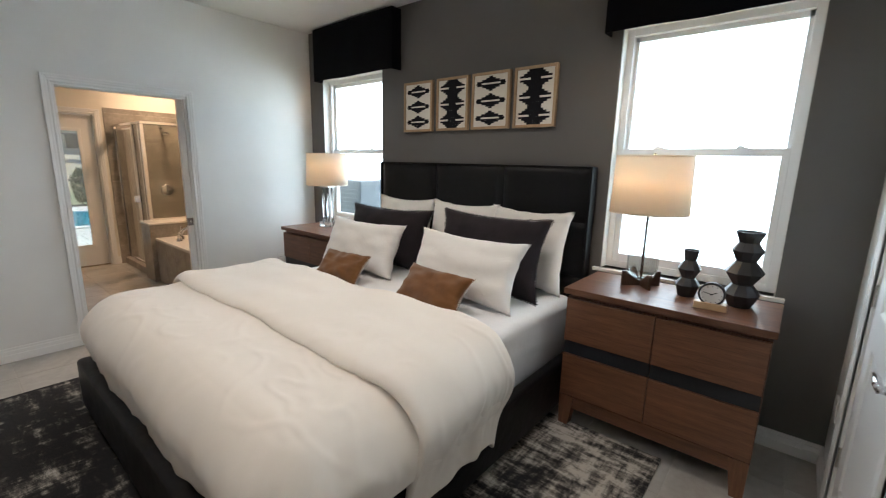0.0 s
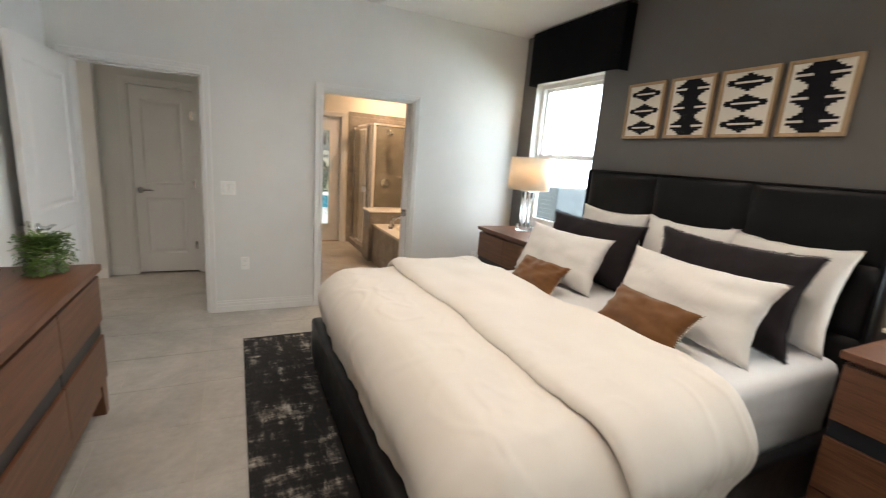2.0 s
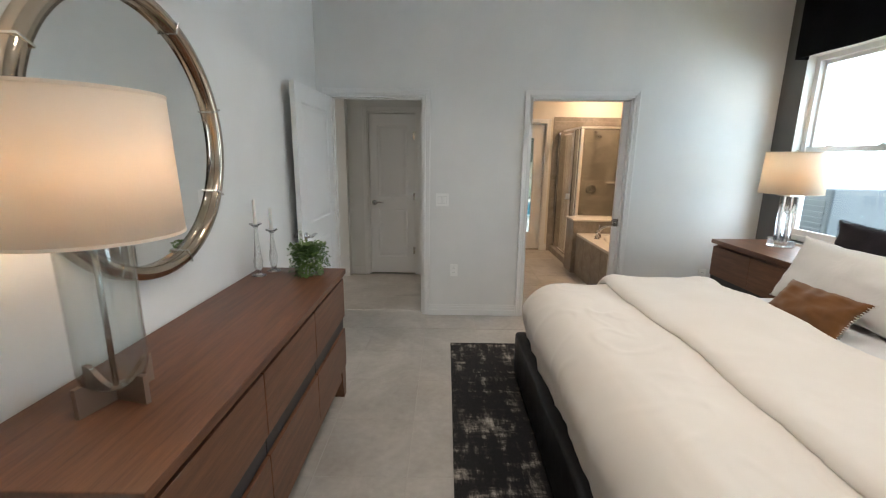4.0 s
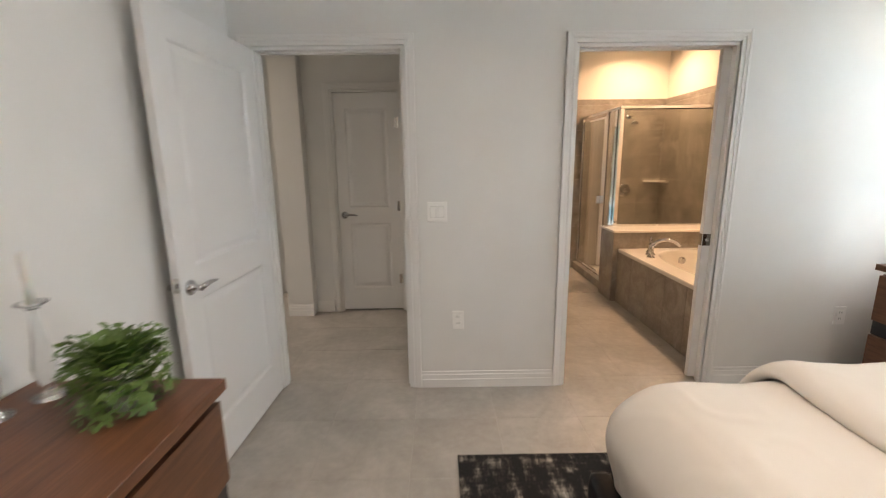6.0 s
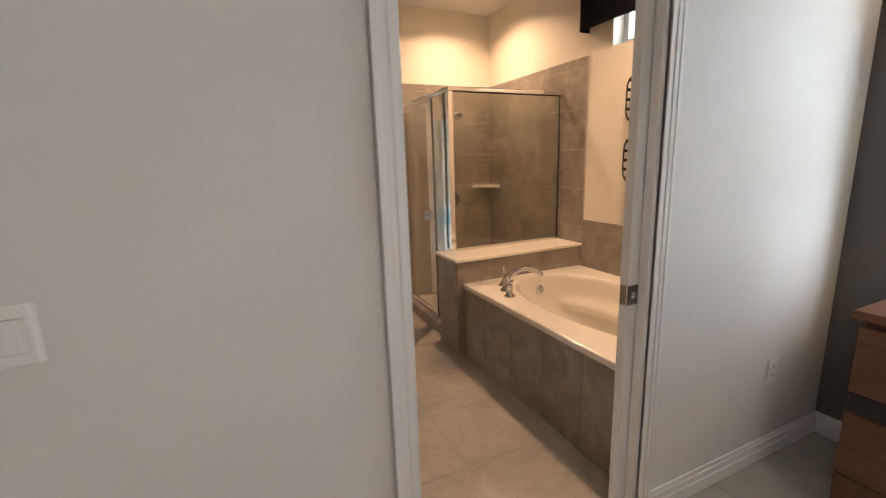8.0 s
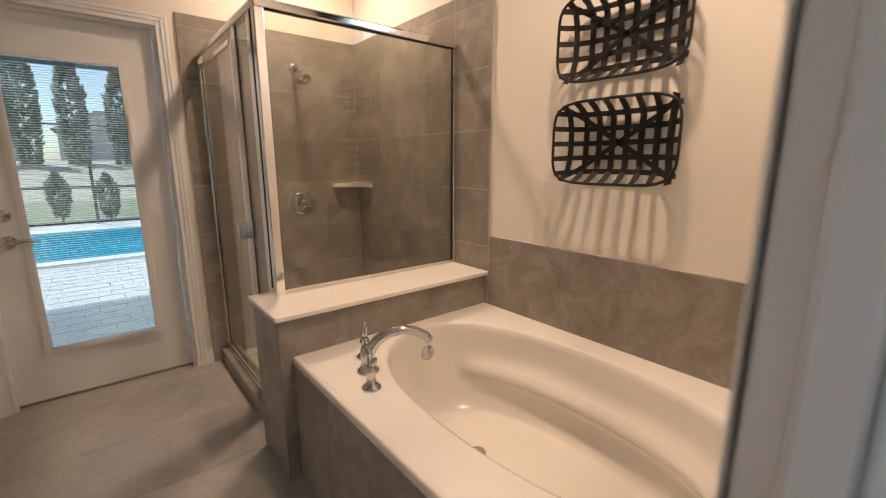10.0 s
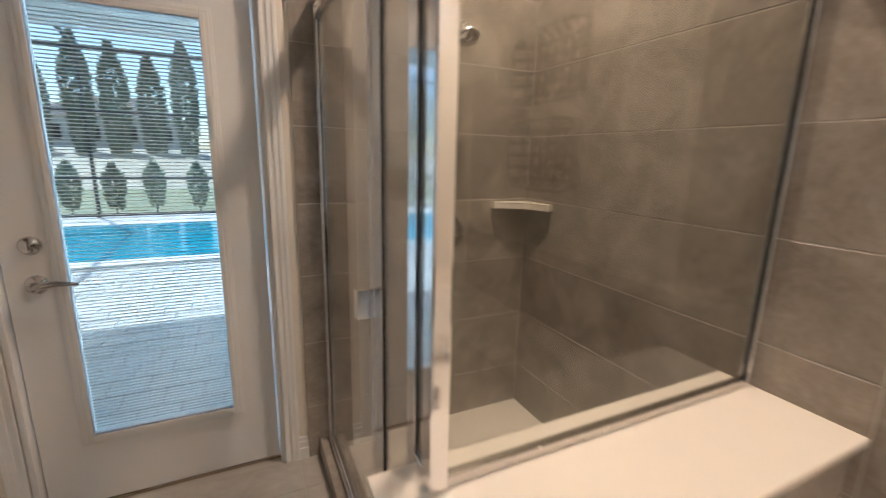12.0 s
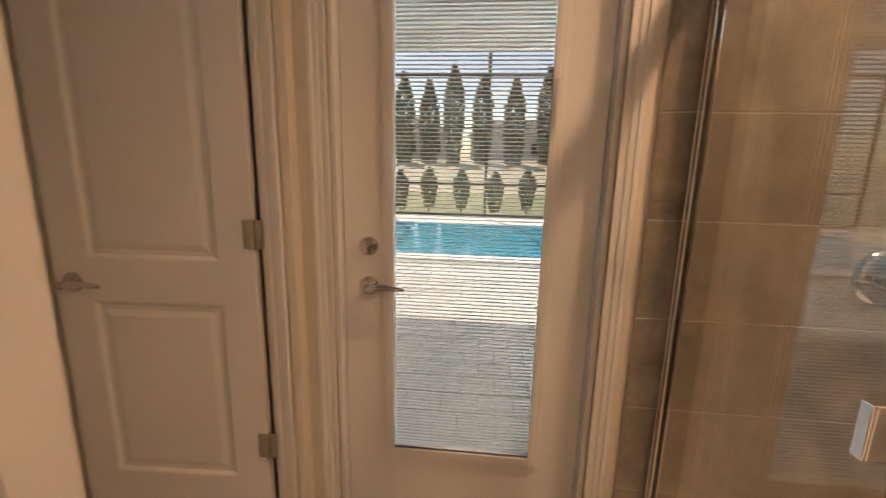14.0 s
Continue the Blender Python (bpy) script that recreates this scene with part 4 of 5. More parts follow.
def hurricane_lamp(label, x, y, z, rz, plate_material, k=1.0):
    """A clear glass cylinder on crossed plates, with a pole and drum shade."""
    p = thing("table_lamp", label, "lamp", x, y, z, rz, "glass table lamps")
    for turn, L in ((0, 0.11), (1, 0.11)):
        b = bmesh.new()
        n = 12
        pr = [(-L, 0), (L, 0), (L, 0.085)] + [(L - 0.02 - (2 * L - 0.04) * i / n, 0.085 - 0.055 * math.sin(math.pi * i / n)) for i in range(n + 1)] + [(-L, 0.085)]
        a = [b.verts.new((px, -0.0075, pz)) for px, pz in pr]
        e = [b.verts.new((px, 0.0075, pz)) for px, pz in pr]
        b.faces.new(a), b.faces.new(e[::-1])
        for i in range(len(pr)):
            j = (i + 1) % len(pr)
            b.faces.new((a[i], a[j], e[j], e[i]))
        if turn:
            bmesh.ops.rotate(b, verts=b.verts, cent=(0, 0, 0), matrix=Matrix.Rotation(math.pi / 2, 3, "Z"))
            for v in b.verts:
                v.co.z -= 0.0006 * (v.co.z > 0.001)
        part("foot_plate", b, plate_material, p)
    top = 0.415 * k
    g = lathe([(0.012, 0.036), (0.045, 0.042), (0.074, 0.062), (0.084, 0.10), (0.086, top - 0.015), (0.083, top)], 36, cap=False)
    thicken(g, 0.003)
    part("glass_body", g, M_CRYSTAL, p, "clear glass cylinder", True)
    part("pole", lathe([(0.0075, 0.04), (0.0075, top + 0.065)], 14), M_NICKEL, p, "", True)
    part("cap", lathe([(0.085, top - 0.001), (0.085, top + 0.003), (0.02, top + 0.009), (0.02, top + 0.025)], 36), M_CHROME, p, "", True)
    shade(p, 0.207 * k ** 0.3, 0.196 * k ** 0.3, top + 0.010, top + (0.320 if k == 1 else 0.362))
    return p


def crystal_lamp(label, x, y, z):
    """Four glass rods on a square block with a drum shade."""
    p = thing("table_lamp", label, "lamp", x, y, z, 12)
    part("block", box(-0.065, -0.065, 0, 0.065, 0.065, 0.05, 0.004), M_CRYSTALBLOCK, p, "clear crystal block")
    for a, c in ((-1, -1), (-1, 1), (1, -1), (1, 1)):
        part("rod", lathe([(0.013, 0.05), (0.013, 0.40)], 14, a * 0.030, c * 0.030), M_CRYSTALBLOCK, p, "clear glass rod", True)
    part("pole", lathe([(0.006, 0.05), (0.006, 0.48)], 12), M_NICKEL, p, "", True)
    part("cap", box(-0.055, -0.055, 0.40, 0.055, 0.055, 0.412, 0.002), M_CHROME, p)
    shade(p, 0.207, 0.196, 0.425, 0.735)
    return p


M_CRYSTALBLOCK = Mat("crystal", (0.95, 0.97, 0.97), 0.03, Transmission_Weight=0.9, IOR=1.45).m
hurricane_lamp("glass cylinder lamp with lit drum shade on the near nightstand", 1.98, -3.68, NZ, 40, M_BLOCKMETAL := Mat("bronzed_plate", (0.10, 0.062, 0.04), 0.4, 0.3).m)
crystal_lamp("crystal rod lamp with lit drum shade on the far nightstand", 2.0, -0.60, NZ)
hurricane_lamp("glass cylinder lamp with lit drum shade on the dresser", -1.625, -2.868, DZ, -14, Mat("brushed_bronze_plate", (0.30, 0.22, 0.17), 0.38, 0.7).m, 1.12)
for lx, ly, lz in ((1.98, -3.68, NZ), (2.0, -0.60, NZ), (-1.625, -2.868, DZ)):
    lamp_point("shade_light", lx, ly, lz + (0.645 if lx < 0 else 0.60), LAMP_W, (1.0, 0.70, 0.42), 0.035)

# ---- bathroom ----
def tile_wall(parent, u0, u1, z0, z1, tw, th, put, rows_from, offset=0.5, gap=0.004):
    """Wall tiles as pieces; put(u, z, w, h) gives the pose and the mesh size."""
    z, k = rows_from, 0
    while z < z1:
        a, c = max(z, z0), min(z + th, z1)
        u = u0 - (tw * offset if k % 2 else 0)
        while u < u1:
            p, q = max(u, u0), min(u + tw, u1)
            if q - p > 0.03 and c - a > 0.03:
                put(parent, p + gap / 2, a + gap / 2, q - gap / 2, c - gap / 2)
            u += tw
        z, k = z + th, k + 1


_tiles = {}


def tile_piece(parent, lo, hi, material, name="tile"):
    """One tile from lo to hi, sharing its mesh with those of its size."""
    size = tuple(round(b - a, 3) for a, b in zip(lo, hi))
    key = (size, material.name)
    if key not in _tiles:
        _tiles[key] = mesh_of(name, box(0, 0, 0, *size, bevel=0.0012, seg=1), material)
    ob = new(name, _tiles[key])
    ob.location = lo
    ob.parent = parent
    return ob


SHX, SHY0, SHY1 = 1.11, 1.885, BY - 0.012   # shower: door plane, glass plane, back wall
TT = 2.152
back = setting("wall_shower_back", box(1.005, BY - 0.0118, 0, BX - 0.0119, BY, TT), M_WGROUT, "taupe tiled shower back wall", "wall")
side = setting("wall_shower_side", box(BX - 0.0118, 1.605, 0, BX, BY - 0.012, TT), M_WGROUT, "taupe tiled shower side wall", "wall")
skirt = setting("wall_tub_surround", box(BX - 0.0118, 0.115, 0.50, BX, 1.6045, 0.925), M_WGROUT, "taupe tile surround above the bathtub", "wall")
tile_wall(back, 1.005, BX - 0.012, 0, TT, 1.30, 0.305, lambda p, a, z, c, e: tile_piece(p, (a, BY - 0.013, z), (c, BY - 0.004, e), M_WTILE), -0.05, 0)
for a0, a1 in ((1.605, 1.885), (1.885, BY - 0.013)):
    tile_wall(side, a0, a1, 0, TT, 1.30, 0.305, lambda p, a, z, c, e: tile_piece(p, (BX - 0.013, a, z), (BX - 0.004, c, e), M_WTILE), -0.05, 0)
tile_wall(skirt, 0.115, 1.604, 0.50, 0.925, 1.60, 0.43, lambda p, a, z, c, e: tile_piece(p, (BX - 0.013, a, z), (BX - 0.004, c, e), M_WTILE), 0.50)

# knee wall between tub and shower
knee = thing("knee_wall", "tiled knee wall with a cream stone ledge", "knee wall")
part("core", box(1.018, 1.638, 0, BX - 0.014, 1.945, 0.708), M_WGROUT, knee)
tile_piece(knee, (1.010, 1.628, 0.002), (BX - 0.014, 1.638, 0.706), M_WTILE)
tile_piece(knee, (1.010, 1.640, 0.002), (1.018, 1.953, 0.706), M_WTILE)
tile_piece(knee, (1.018, 1.945, 0.10), (BX - 0.014, 1.953, 0.706), M_WTILE)
part("ledge", box(0.995, 1.603, 0.709, BX - 0.0135, 1.968, 0.731, 0.004), M_SOLID, knee, "cream stone ledge")

# shower enclosure
sh = thing("shower_enclosure", "framed glass shower enclosure with a hinged door", "shower")
GZ0, GZ1 = 0.732, 1.905
cp = 0.040
part("corner_post", boxes([(SHX - cp / 2, SHY0 - cp / 2, GZ0, SHX + cp / 2, SHY0 + cp / 2, GZ1)], 0.004), M_ALU, sh, "polished aluminium post")
part("header", box(SHX - 0.021, SHY0 - 0.021, GZ1, BX - 0.0135, SHY0 + 0.021, GZ1 + 0.034, 0.006), M_ALU, sh, "polished aluminium header")
part("header", box(SHX - 0.021, SHY0 + 0.0215, GZ1, SHX + 0.021, SHY1, GZ1 + 0.034, 0.006), M_ALU, sh, "polished aluminium header")
part("wall_channel", box(BX - 0.036, SHY0 - 0.014, GZ0, BX - 0.0135, SHY0 + 0.014, GZ1, 0.002), M_ALU, sh)
part("wall_channel", box(SHX - 0.014, SHY1 - 0.024, 0.10, SHX + 0.014, SHY1 - 0.0005, GZ1, 0.002), M_ALU, sh)
part("bottom_channel", box(SHX + cp / 2, SHY0 - 0.012, GZ0, BX - 0.036, SHY0 + 0.012, GZ0 + 0.022, 0.002), M_NICKEL, sh, "satin metal sill channel")
part("gasket", boxes([(SHX + cp / 2, SHY0 - 0.005, GZ0 + 0.022, SHX + cp / 2 + 0.005, SHY0 + 0.005, GZ1), (BX - 0.041, SHY0 - 0.005, GZ0 + 0.022, BX - 0.036, SHY0 + 0.005, GZ1), (SHX + cp / 2 + 0.005, SHY0 - 0.005, GZ1 - 0.005, BX - 0.041, SHY0 + 0.005, GZ1)]), M_RUBBER, sh, "black glazing gasket")
part("fixed_pane", box(SHX + cp / 2 + 0.004, SHY0 - 0.003, GZ0 + 0.024, BX - 0.038, SHY0 + 0.003, GZ1 - 0.002), M_SHGLASS, sh, "clear fixed glass").visible_shadow = False
# short pane on the ledge, a post, a narrow pane down to the curb, and the strike post beside the door
JY = 2.232
part("gasket", boxes([(SHX - 0.005, 1.9695, GZ0, SHX + 0.005, 1.9735, GZ1), (SHX - 0.005, JY - 0.033, 0.112, SHX + 0.005, JY - 0.0305, GZ1), (SHX - 0.006, JY + 0.0302, 0.112, SHX + 0.006, JY + 0.0318, GZ1)]), M_RUBBER, sh, "black glazing gasket")
part("middle_post", boxes([(SHX - 0.008, 1.974, 0.112, SHX + 0.008, 2.020, GZ1)], 0.002), M_ALU, sh, "polished aluminium post")
part("strike_post", box(SHX - 0.008, JY - 0.030, 0.112, SHX + 0.008, JY + 0.030, GZ1, 0.002), M_ALU, sh, "polished aluminium post")
part("ledge_channel", box(SHX - 0.012, SHY0 + cp / 2, GZ0, SHX + 0.012, 1.9695, GZ0 + 0.022, 0.002), M_ALU, sh)
part("ledge_pane", box(SHX - 0.003, SHY0 + cp / 2 + 0.001, GZ0 + 0.020, SHX + 0.003, 1.9695, GZ1), M_DOORGLASS, sh, "narrow glass").visible_shadow = False
part("narrow_pane", box(SHX - 0.003, 2.0205, 0.112, SHX + 0.003, JY - 0.033, GZ1), M_DOORGLASS, sh, "narrow glass").visible_shadow = False
part("sill", box(SHX - 0.02, 1.954, 0.088, SHX + 0.02, SHY1, 0.112, 0.003), M_ALU, sh)
dr = part("door_frame", boxes([(SHX - 0.009, JY + 0.032, 0.118, SHX + 0.009, JY + 0.072, GZ1 - 0.03), (SHX - 0.012, SHY1 - 0.048, 0.118, SHX + 0.012, SHY1 - 0.026, GZ1 - 0.03), (SHX - 0.012, JY + 0.072, 0.118, SHX + 0.012, SHY1 - 0.048, 0.142), (SHX - 0.012, JY + 0.072, GZ1 - 0.054, SHX + 0.012, SHY1 - 0.048, GZ1 - 0.03)], 0.002), M_ALU, sh, "polished aluminium door frame")
part("pane", box(SHX - 0.003, JY + 0.068, 0.138, SHX + 0.003, SHY1 - 0.044, GZ1 - 0.05), M_DOORGLASS, dr, "clear glass").visible_shadow = False
part("gasket", boxes([(SHX - 0.005, JY + 0.072, 0.142, SHX + 0.005, JY + 0.076, GZ1 - 0.054), (SHX - 0.005, SHY1 - 0.052, 0.142, SHX + 0.005, SHY1 - 0.048, GZ1 - 0.054)]), M_RUBBER, dr)
part("pull_handle", boxes([(SHX - 0.046, JY + 0.076, 0.93, SHX - 0.041, JY + 0.098, 1.015), (SHX - 0.041, JY + 0.076, 0.93, SHX - 0.004, JY + 0.081, 1.015)], 0.002), M_ALU, dr, "small polished pull")
curb = setting("shower_curb", box(1.055, 1.955, 0, 1.165, SHY1, 0.087, 0.004), M_WTILE, "taupe tiled shower curb", "shower curb")
setting("shower_pan", box(1.166, 1.955, 0, BX - 0.014, SHY1, 0.03), M_SOLID, "cream shower base", "shower floor")

cs = thing("corner_shelf", "cream stone corner shelf in the shower", "shelf", BX - 0.0135, BY - 0.0135, 1.128)
b = bmesh.new()
pr = [(0, 0), (-0.215, 0), (-0.215, -0.035)] + [(-0.215 + 0.18 * math.sin(t) , -0.035 - 0.18 * (1 - math.cos(t))) for t in (0.5, 1.0, 1.4)] + [(-0.035, -0.215), (0, -0.215)]
lo = [b.verts.new((px, py, 0)) for px, py in pr]
hi = [b.verts.new((px, py, 0.03)) for px, py in pr]
b.faces.new(lo), b.faces.new(hi[::-1])
for i in range(len(pr)):
    j = (i + 1) % len(pr)
    b.faces.new((lo[i], lo[j], hi[j], hi[i]))
bmesh.ops.bevel(b, geom=list(b.edges), offset=0.003, segments=2, affect="EDGES")
part("slab", b, M_SOLID, cs)

sv = thing("shower_valve", "round chrome shower valve on the tiled wall", "shower valve", 1.674, BY - 0.013, 1.024)
part("escutcheon", turned(lathe([(0.085, 0), (0.085, 0.006), (0.070, 0.014), (0.035, 0.018)], 36), pose(0, 0, 0, 90)), M_CHROME, sv, "", True)
part("knob", turned(lathe([(0.030, 0.018), (0.032, 0.05), (0.024, 0.062)], 24), pose(0, 0, 0, 90)), M_CHROME, sv, "", True)
part("lever", tube([(0.0, -0.05, 0.0), (0.03, -0.058, -0.012), (0.055, -0.060, -0.020)], [0.010, 0.008, 0.006], 8), M_CHROME, sv, "", True)
hd = thing("showerhead", "small chrome shower head on a bent arm", "shower head", 1.672, BY - 0.013, 1.935)
part("flange", turned(lathe([(0.030, 0), (0.028, 0.008), (0.012, 0.012)], 24), pose(0, 0, 0, 90)), M_CHROME, hd, "", True)
part("arm", tube([(0, 0, 0), (0, -0.06, 0.006), (0, -0.11, -0.02), (0, -0.145, -0.055)], 0.010, 10), M_CHROME, hd, "", True)
part("head", turned(lathe([(0.012, 0), (0.018, 0.02), (0.042, 0.05), (0.046, 0.066), (0.040, 0.070)], 28), pose(0.0, -0.14, -0.045, 145)), M_CHROME, hd, "", True)

# bathtub
tub = thing("bathtub", "cream acrylic drop-in bathtub with a tiled apron", "bathtub")
TX0, TX1, TY0, TY1, TZ = 1.062, BX - 0.0135, 0.118, 1.627, 0.546


def tub_pt(u, v):
    """u goes round the oval, v from the outer rim down to the basin's floor."""
    a = 2 * math.pi * u
    cx, cy = 1.632, (TY0 + TY1) / 2
    ca, sa = math.cos(a), math.sin(a)
    hx, hy = 0.378, (TY1 - TY0) / 2 - 0.07
    e = 0.86
    ex, ey = math.copysign(abs(ca) ** e, ca), math.copysign(abs(sa) ** e, sa)
    m = max(abs(ca), abs(sa))
    qx, qy = (TX0 + TX1) / 2 + ca / m * (TX1 - TX0) / 2, cy + sa / m * (TY1 - TY0) / 2
    if v < 0.30:
        t = v / 0.30
        return (qx + (cx + ex * hx - qx) * t, qy + (cy + ey * hy - qy) * t, TZ - 0.004 * t * t)
    t = (v - 0.30) / 0.70
    s = 1 - 0.30 * min(1, t * 1.05) ** 1.5 - 0.70 * max(0.0, t - 0.72) / 0.28
    slope = 0.07 * t * max(0.0, -sa) * (1 - max(0.0, t - 0.72) / 0.28)
    arm = 0.055 * math.exp(-((t - 0.24) / 0.055) ** 2) * min(1.0, max(0.0, abs(ca) - 0.4) * 4)
    z = TZ - 0.004 - 0.40 * (1 - (1 - min(1.0, t / 0.75)) ** 2.0)
    return (cx + ex * hx * s - math.copysign(arm, ca), cy + ey * hy * s + slope, z)


b = sheet(96, 46, tub_pt)
bmesh.ops.remove_doubles(b, verts=b.verts, dist=0.0006)
part("basin", b, M_TUB, tub, "", True)
part("rim_edge", boxes([(TX0 - 0.004, TY0, TZ - 0.035, TX0 + 0.02, TY1, TZ + 0.004)], 0.009), M_TUB, tub)
for k in range(5):
    a = TY0 + k * (TY1 - TY0) / 5
    tile_piece(tub, (1.062, a + 0.0015, 0.002), (1.072, a + (TY1 - TY0) / 5 - 0.0015, TZ - 0.034), M_WTILE)
part("apron_core", box(1.072, TY0, 0, 1.09, TY1, TZ - 0.03), M_WGROUT, tub)
part("drain", lathe([(0.035, 0.0), (0.033, 0.004), (0.012, 0.005)], 24, 1.615, 1.13), M_CHROME, tub, "chrome drain", True).location = (0, 0, TZ - 0.405)
part("overflow", turned(lathe([(0.036, 0), (0.034, 0.006), (0.012, 0.010)], 24), pose(1.62, 1.475, 0.455, 90)), M_CHROME, tub, "chrome overflow cover", True)

fa = thing("tub_faucet", "chrome gooseneck tub faucet with two levers", "faucet", 1.238, 1.336, TZ, -24)
part("base", lathe([(0.042, 0), (0.042, 0.006), (0.034, 0.014), (0.027, 0.026), (0.024, 0.055), (0.027, 0.080), (0.022, 0.098)], 28), M_CHROME, fa, "", True)
part("spout", tube([(0, 0, 0.05), (0.014, 0, 0.088), (0.042, 0, 0.122), (0.085, 0, 0.144), (0.135, 0, 0.150), (0.185, 0, 0.138), (0.222, 0, 0.114), (0.238, 0, 0.096)], [0.023, 0.021, 0.0195, 0.0185, 0.0175, 0.0175, 0.0185, 0.0165], 16), M_CHROME, fa, "", True)
for hy, tip in ((-0.124, (0.018, -0.012, 0.112)), (0.124, (0.004, 0.006, 0.150))):
    hdl = part("handle_base", lathe([(0.035, 0), (0.035, 0.005), (0.026, 0.013), (0.017, 0.024), (0.015, 0.050), (0.021, 0.064), (0.016, 0.078), (0.008, 0.084)], 24, 0.0, hy), M_CHROME, fa, "", True)
    tx, ty, tz = tip
    part("lever", tube([(0, hy, 0.076), (tx * 0.3, hy + ty * 0.3, 0.076 + (tz - 0.076) * 0.35), (tx * 0.7, hy + ty * 0.7, 0.076 + (tz - 0.076) * 0.75), (tx, hy + ty, tz)], [0.007, 0.0125, 0.010, 0.005], 10), M_CHROME, hdl, "", True)


# ---- things on the walls and tops ----
def art(y0, y1, kind, group="framed geometric prints"):
    """A framed print, facing the room from the bed wall."""
    z0, z1, f = 1.787, 2.203, 0.020
    p = thing("framed_art", "black and cream stepped geometric print in an oak frame", "art", XE, (y0 + y1) / 2, z0, 0, group)
    w, h = y1 - y0, z1 - z0
    for r in ((-w / 2, 0, -w / 2 + f, h), (w / 2 - f, 0, w / 2, h), (-w / 2 + f, 0, w / 2 - f, f), (-w / 2 + f, h - f, w / 2 - f, h)):
        part("frame_rail", box(-0.032, r[0], r[1], -0.001, r[2], r[3], 0.002), M_PALEWOOD, p)
    part("canvas", box(-0.022, -w / 2 + f, f, -0.004, w / 2 - f, h - f), M_CANVAS, p, "cream canvas")
    iw, ih = w / 2 - f - 0.014, h - 2 * f
    rows = []
    n = 3
    if kind == "diamond":
        prof = (0.12, 0.32, 0.58, 0.92, -1, 0.92, 0.58, 0.32, 0.12)
        mh = ih * 0.285
    else:
        prof = (0.42, 0.55, 0.74, 0.95, -2, 0.95, 0.74, 0.55, 0.42)
        mh = ih / 3.0
    for k in range(n):
        base = f + ih * (k + 0.5) / n - mh / 2
        rh = mh / len(prof)
        for i, q in enumerate(prof):
            lo, hi = base + i * rh, base + (i + 1) * rh - 0.0002
            if q == -1:
                rows += [(-0.0233, -iw * 0.98, lo, -0.0221, -iw * 0.62, hi), (-0.0233, iw * 0.62, lo, -0.0221, iw * 0.98, hi)]
                continue
            if q == -2:
                q = 0.30
            rows.append((-0.0233, -iw * q, lo, -0.0221, iw * q, hi))
    part("pattern", boxes(rows), M_INK, p, "black stepped pattern")
    return p


M_CANVAS = cloth("cream_canvas", (0.72, 0.68, 0.60), None, 0.9, 700, 0.0)
M_INK = cloth("black_print", (0.012, 0.012, 0.015), None, 0.85, 700, 0.0)
art(-1.830, -1.497, "diamond")
art(-2.207, -1.880, "column")
art(-2.585, -2.245, "diamond")
art(-2.955, -2.625, "column")


def faceted_vase(label, x, y, z, profile, rz):
    p = thing("vase", label, "vase", x, y, z, rz, "black faceted vases")
    b = lathe(profile + [(profile[-1][0] - 0.008, profile[-1][1]), (profile[-1][0] * 0.55, profile[-1][1] - 0.05)], 9)
    bmesh.ops.bevel(b, geom=[e for e in b.edges], offset=0.0012, segments=1, affect="EDGES")
    part("body", b, M_BLACKVASE, p)
    return p


faceted_vase("small matt black faceted vase on the nightstand", 1.945, -3.925, NZ, [(0.043, 0), (0.060, 0.062), (0.034, 0.10), (0.058, 0.150), (0.030, 0.195), (0.040, 0.252)], 10)
faceted_vase("tall matt black faceted vase on the nightstand", 1.935, -4.165, NZ, [(0.052, 0), (0.082, 0.065), (0.046, 0.115), (0.086, 0.175), (0.046, 0.232), (0.070, 0.285), (0.044, 0.325), (0.066, 0.378)], 4)

ck = thing("desk_clock", "round black-rimmed clock on a wooden block", "clock", 1.775, -4.062, NZ, 183)
ck.scale = (0.8, 0.8, 0.8)
part("block", box(-0.030, -0.088, 0, 0.030, 0.088, 0.042, 0.004), M_BLOCK, ck, "pale wooden block")
rim = turned(lathe([(0.066, -0.014), (0.072, -0.010), (0.072, 0.012), (0.064, 0.016), (0.061, 0.012), (0.061, 0.008)], 40), pose(0.004, 0, 0.096, 0, 90, 0))
part("case", rim, M_IRON, ck, "black clock case", True)
part("dial", turned(lathe([(0.060, 0.0125), (0.060, 0.0135)], 40), pose(0.004, 0, 0.096, 0, 90, 0)), M_DIAL, ck, "pale dial")
rows = bmesh.new()
for k in range(12):
    box(0.0178, -0.0012, 0.046, 0.0184, 0.0012, 0.055, bm=rows)
    bmesh.ops.rotate(rows, verts=rows.verts[-8:], cent=(0, 0, 0), matrix=Matrix.Rotation(k * math.pi / 6, 3, "X"))
part("hour_marks", turned(rows, pose(0, 0, 0.096)), M_IRON, ck)
for L, a, wd in ((0.032, -62, 0.0026), (0.047, 78, 0.002)):
    part("clock_hand", turned(box(0.0186, -wd, -0.008, 0.0194, wd, L), pose(0, 0, 0.096, a)), M_IRON, ck)

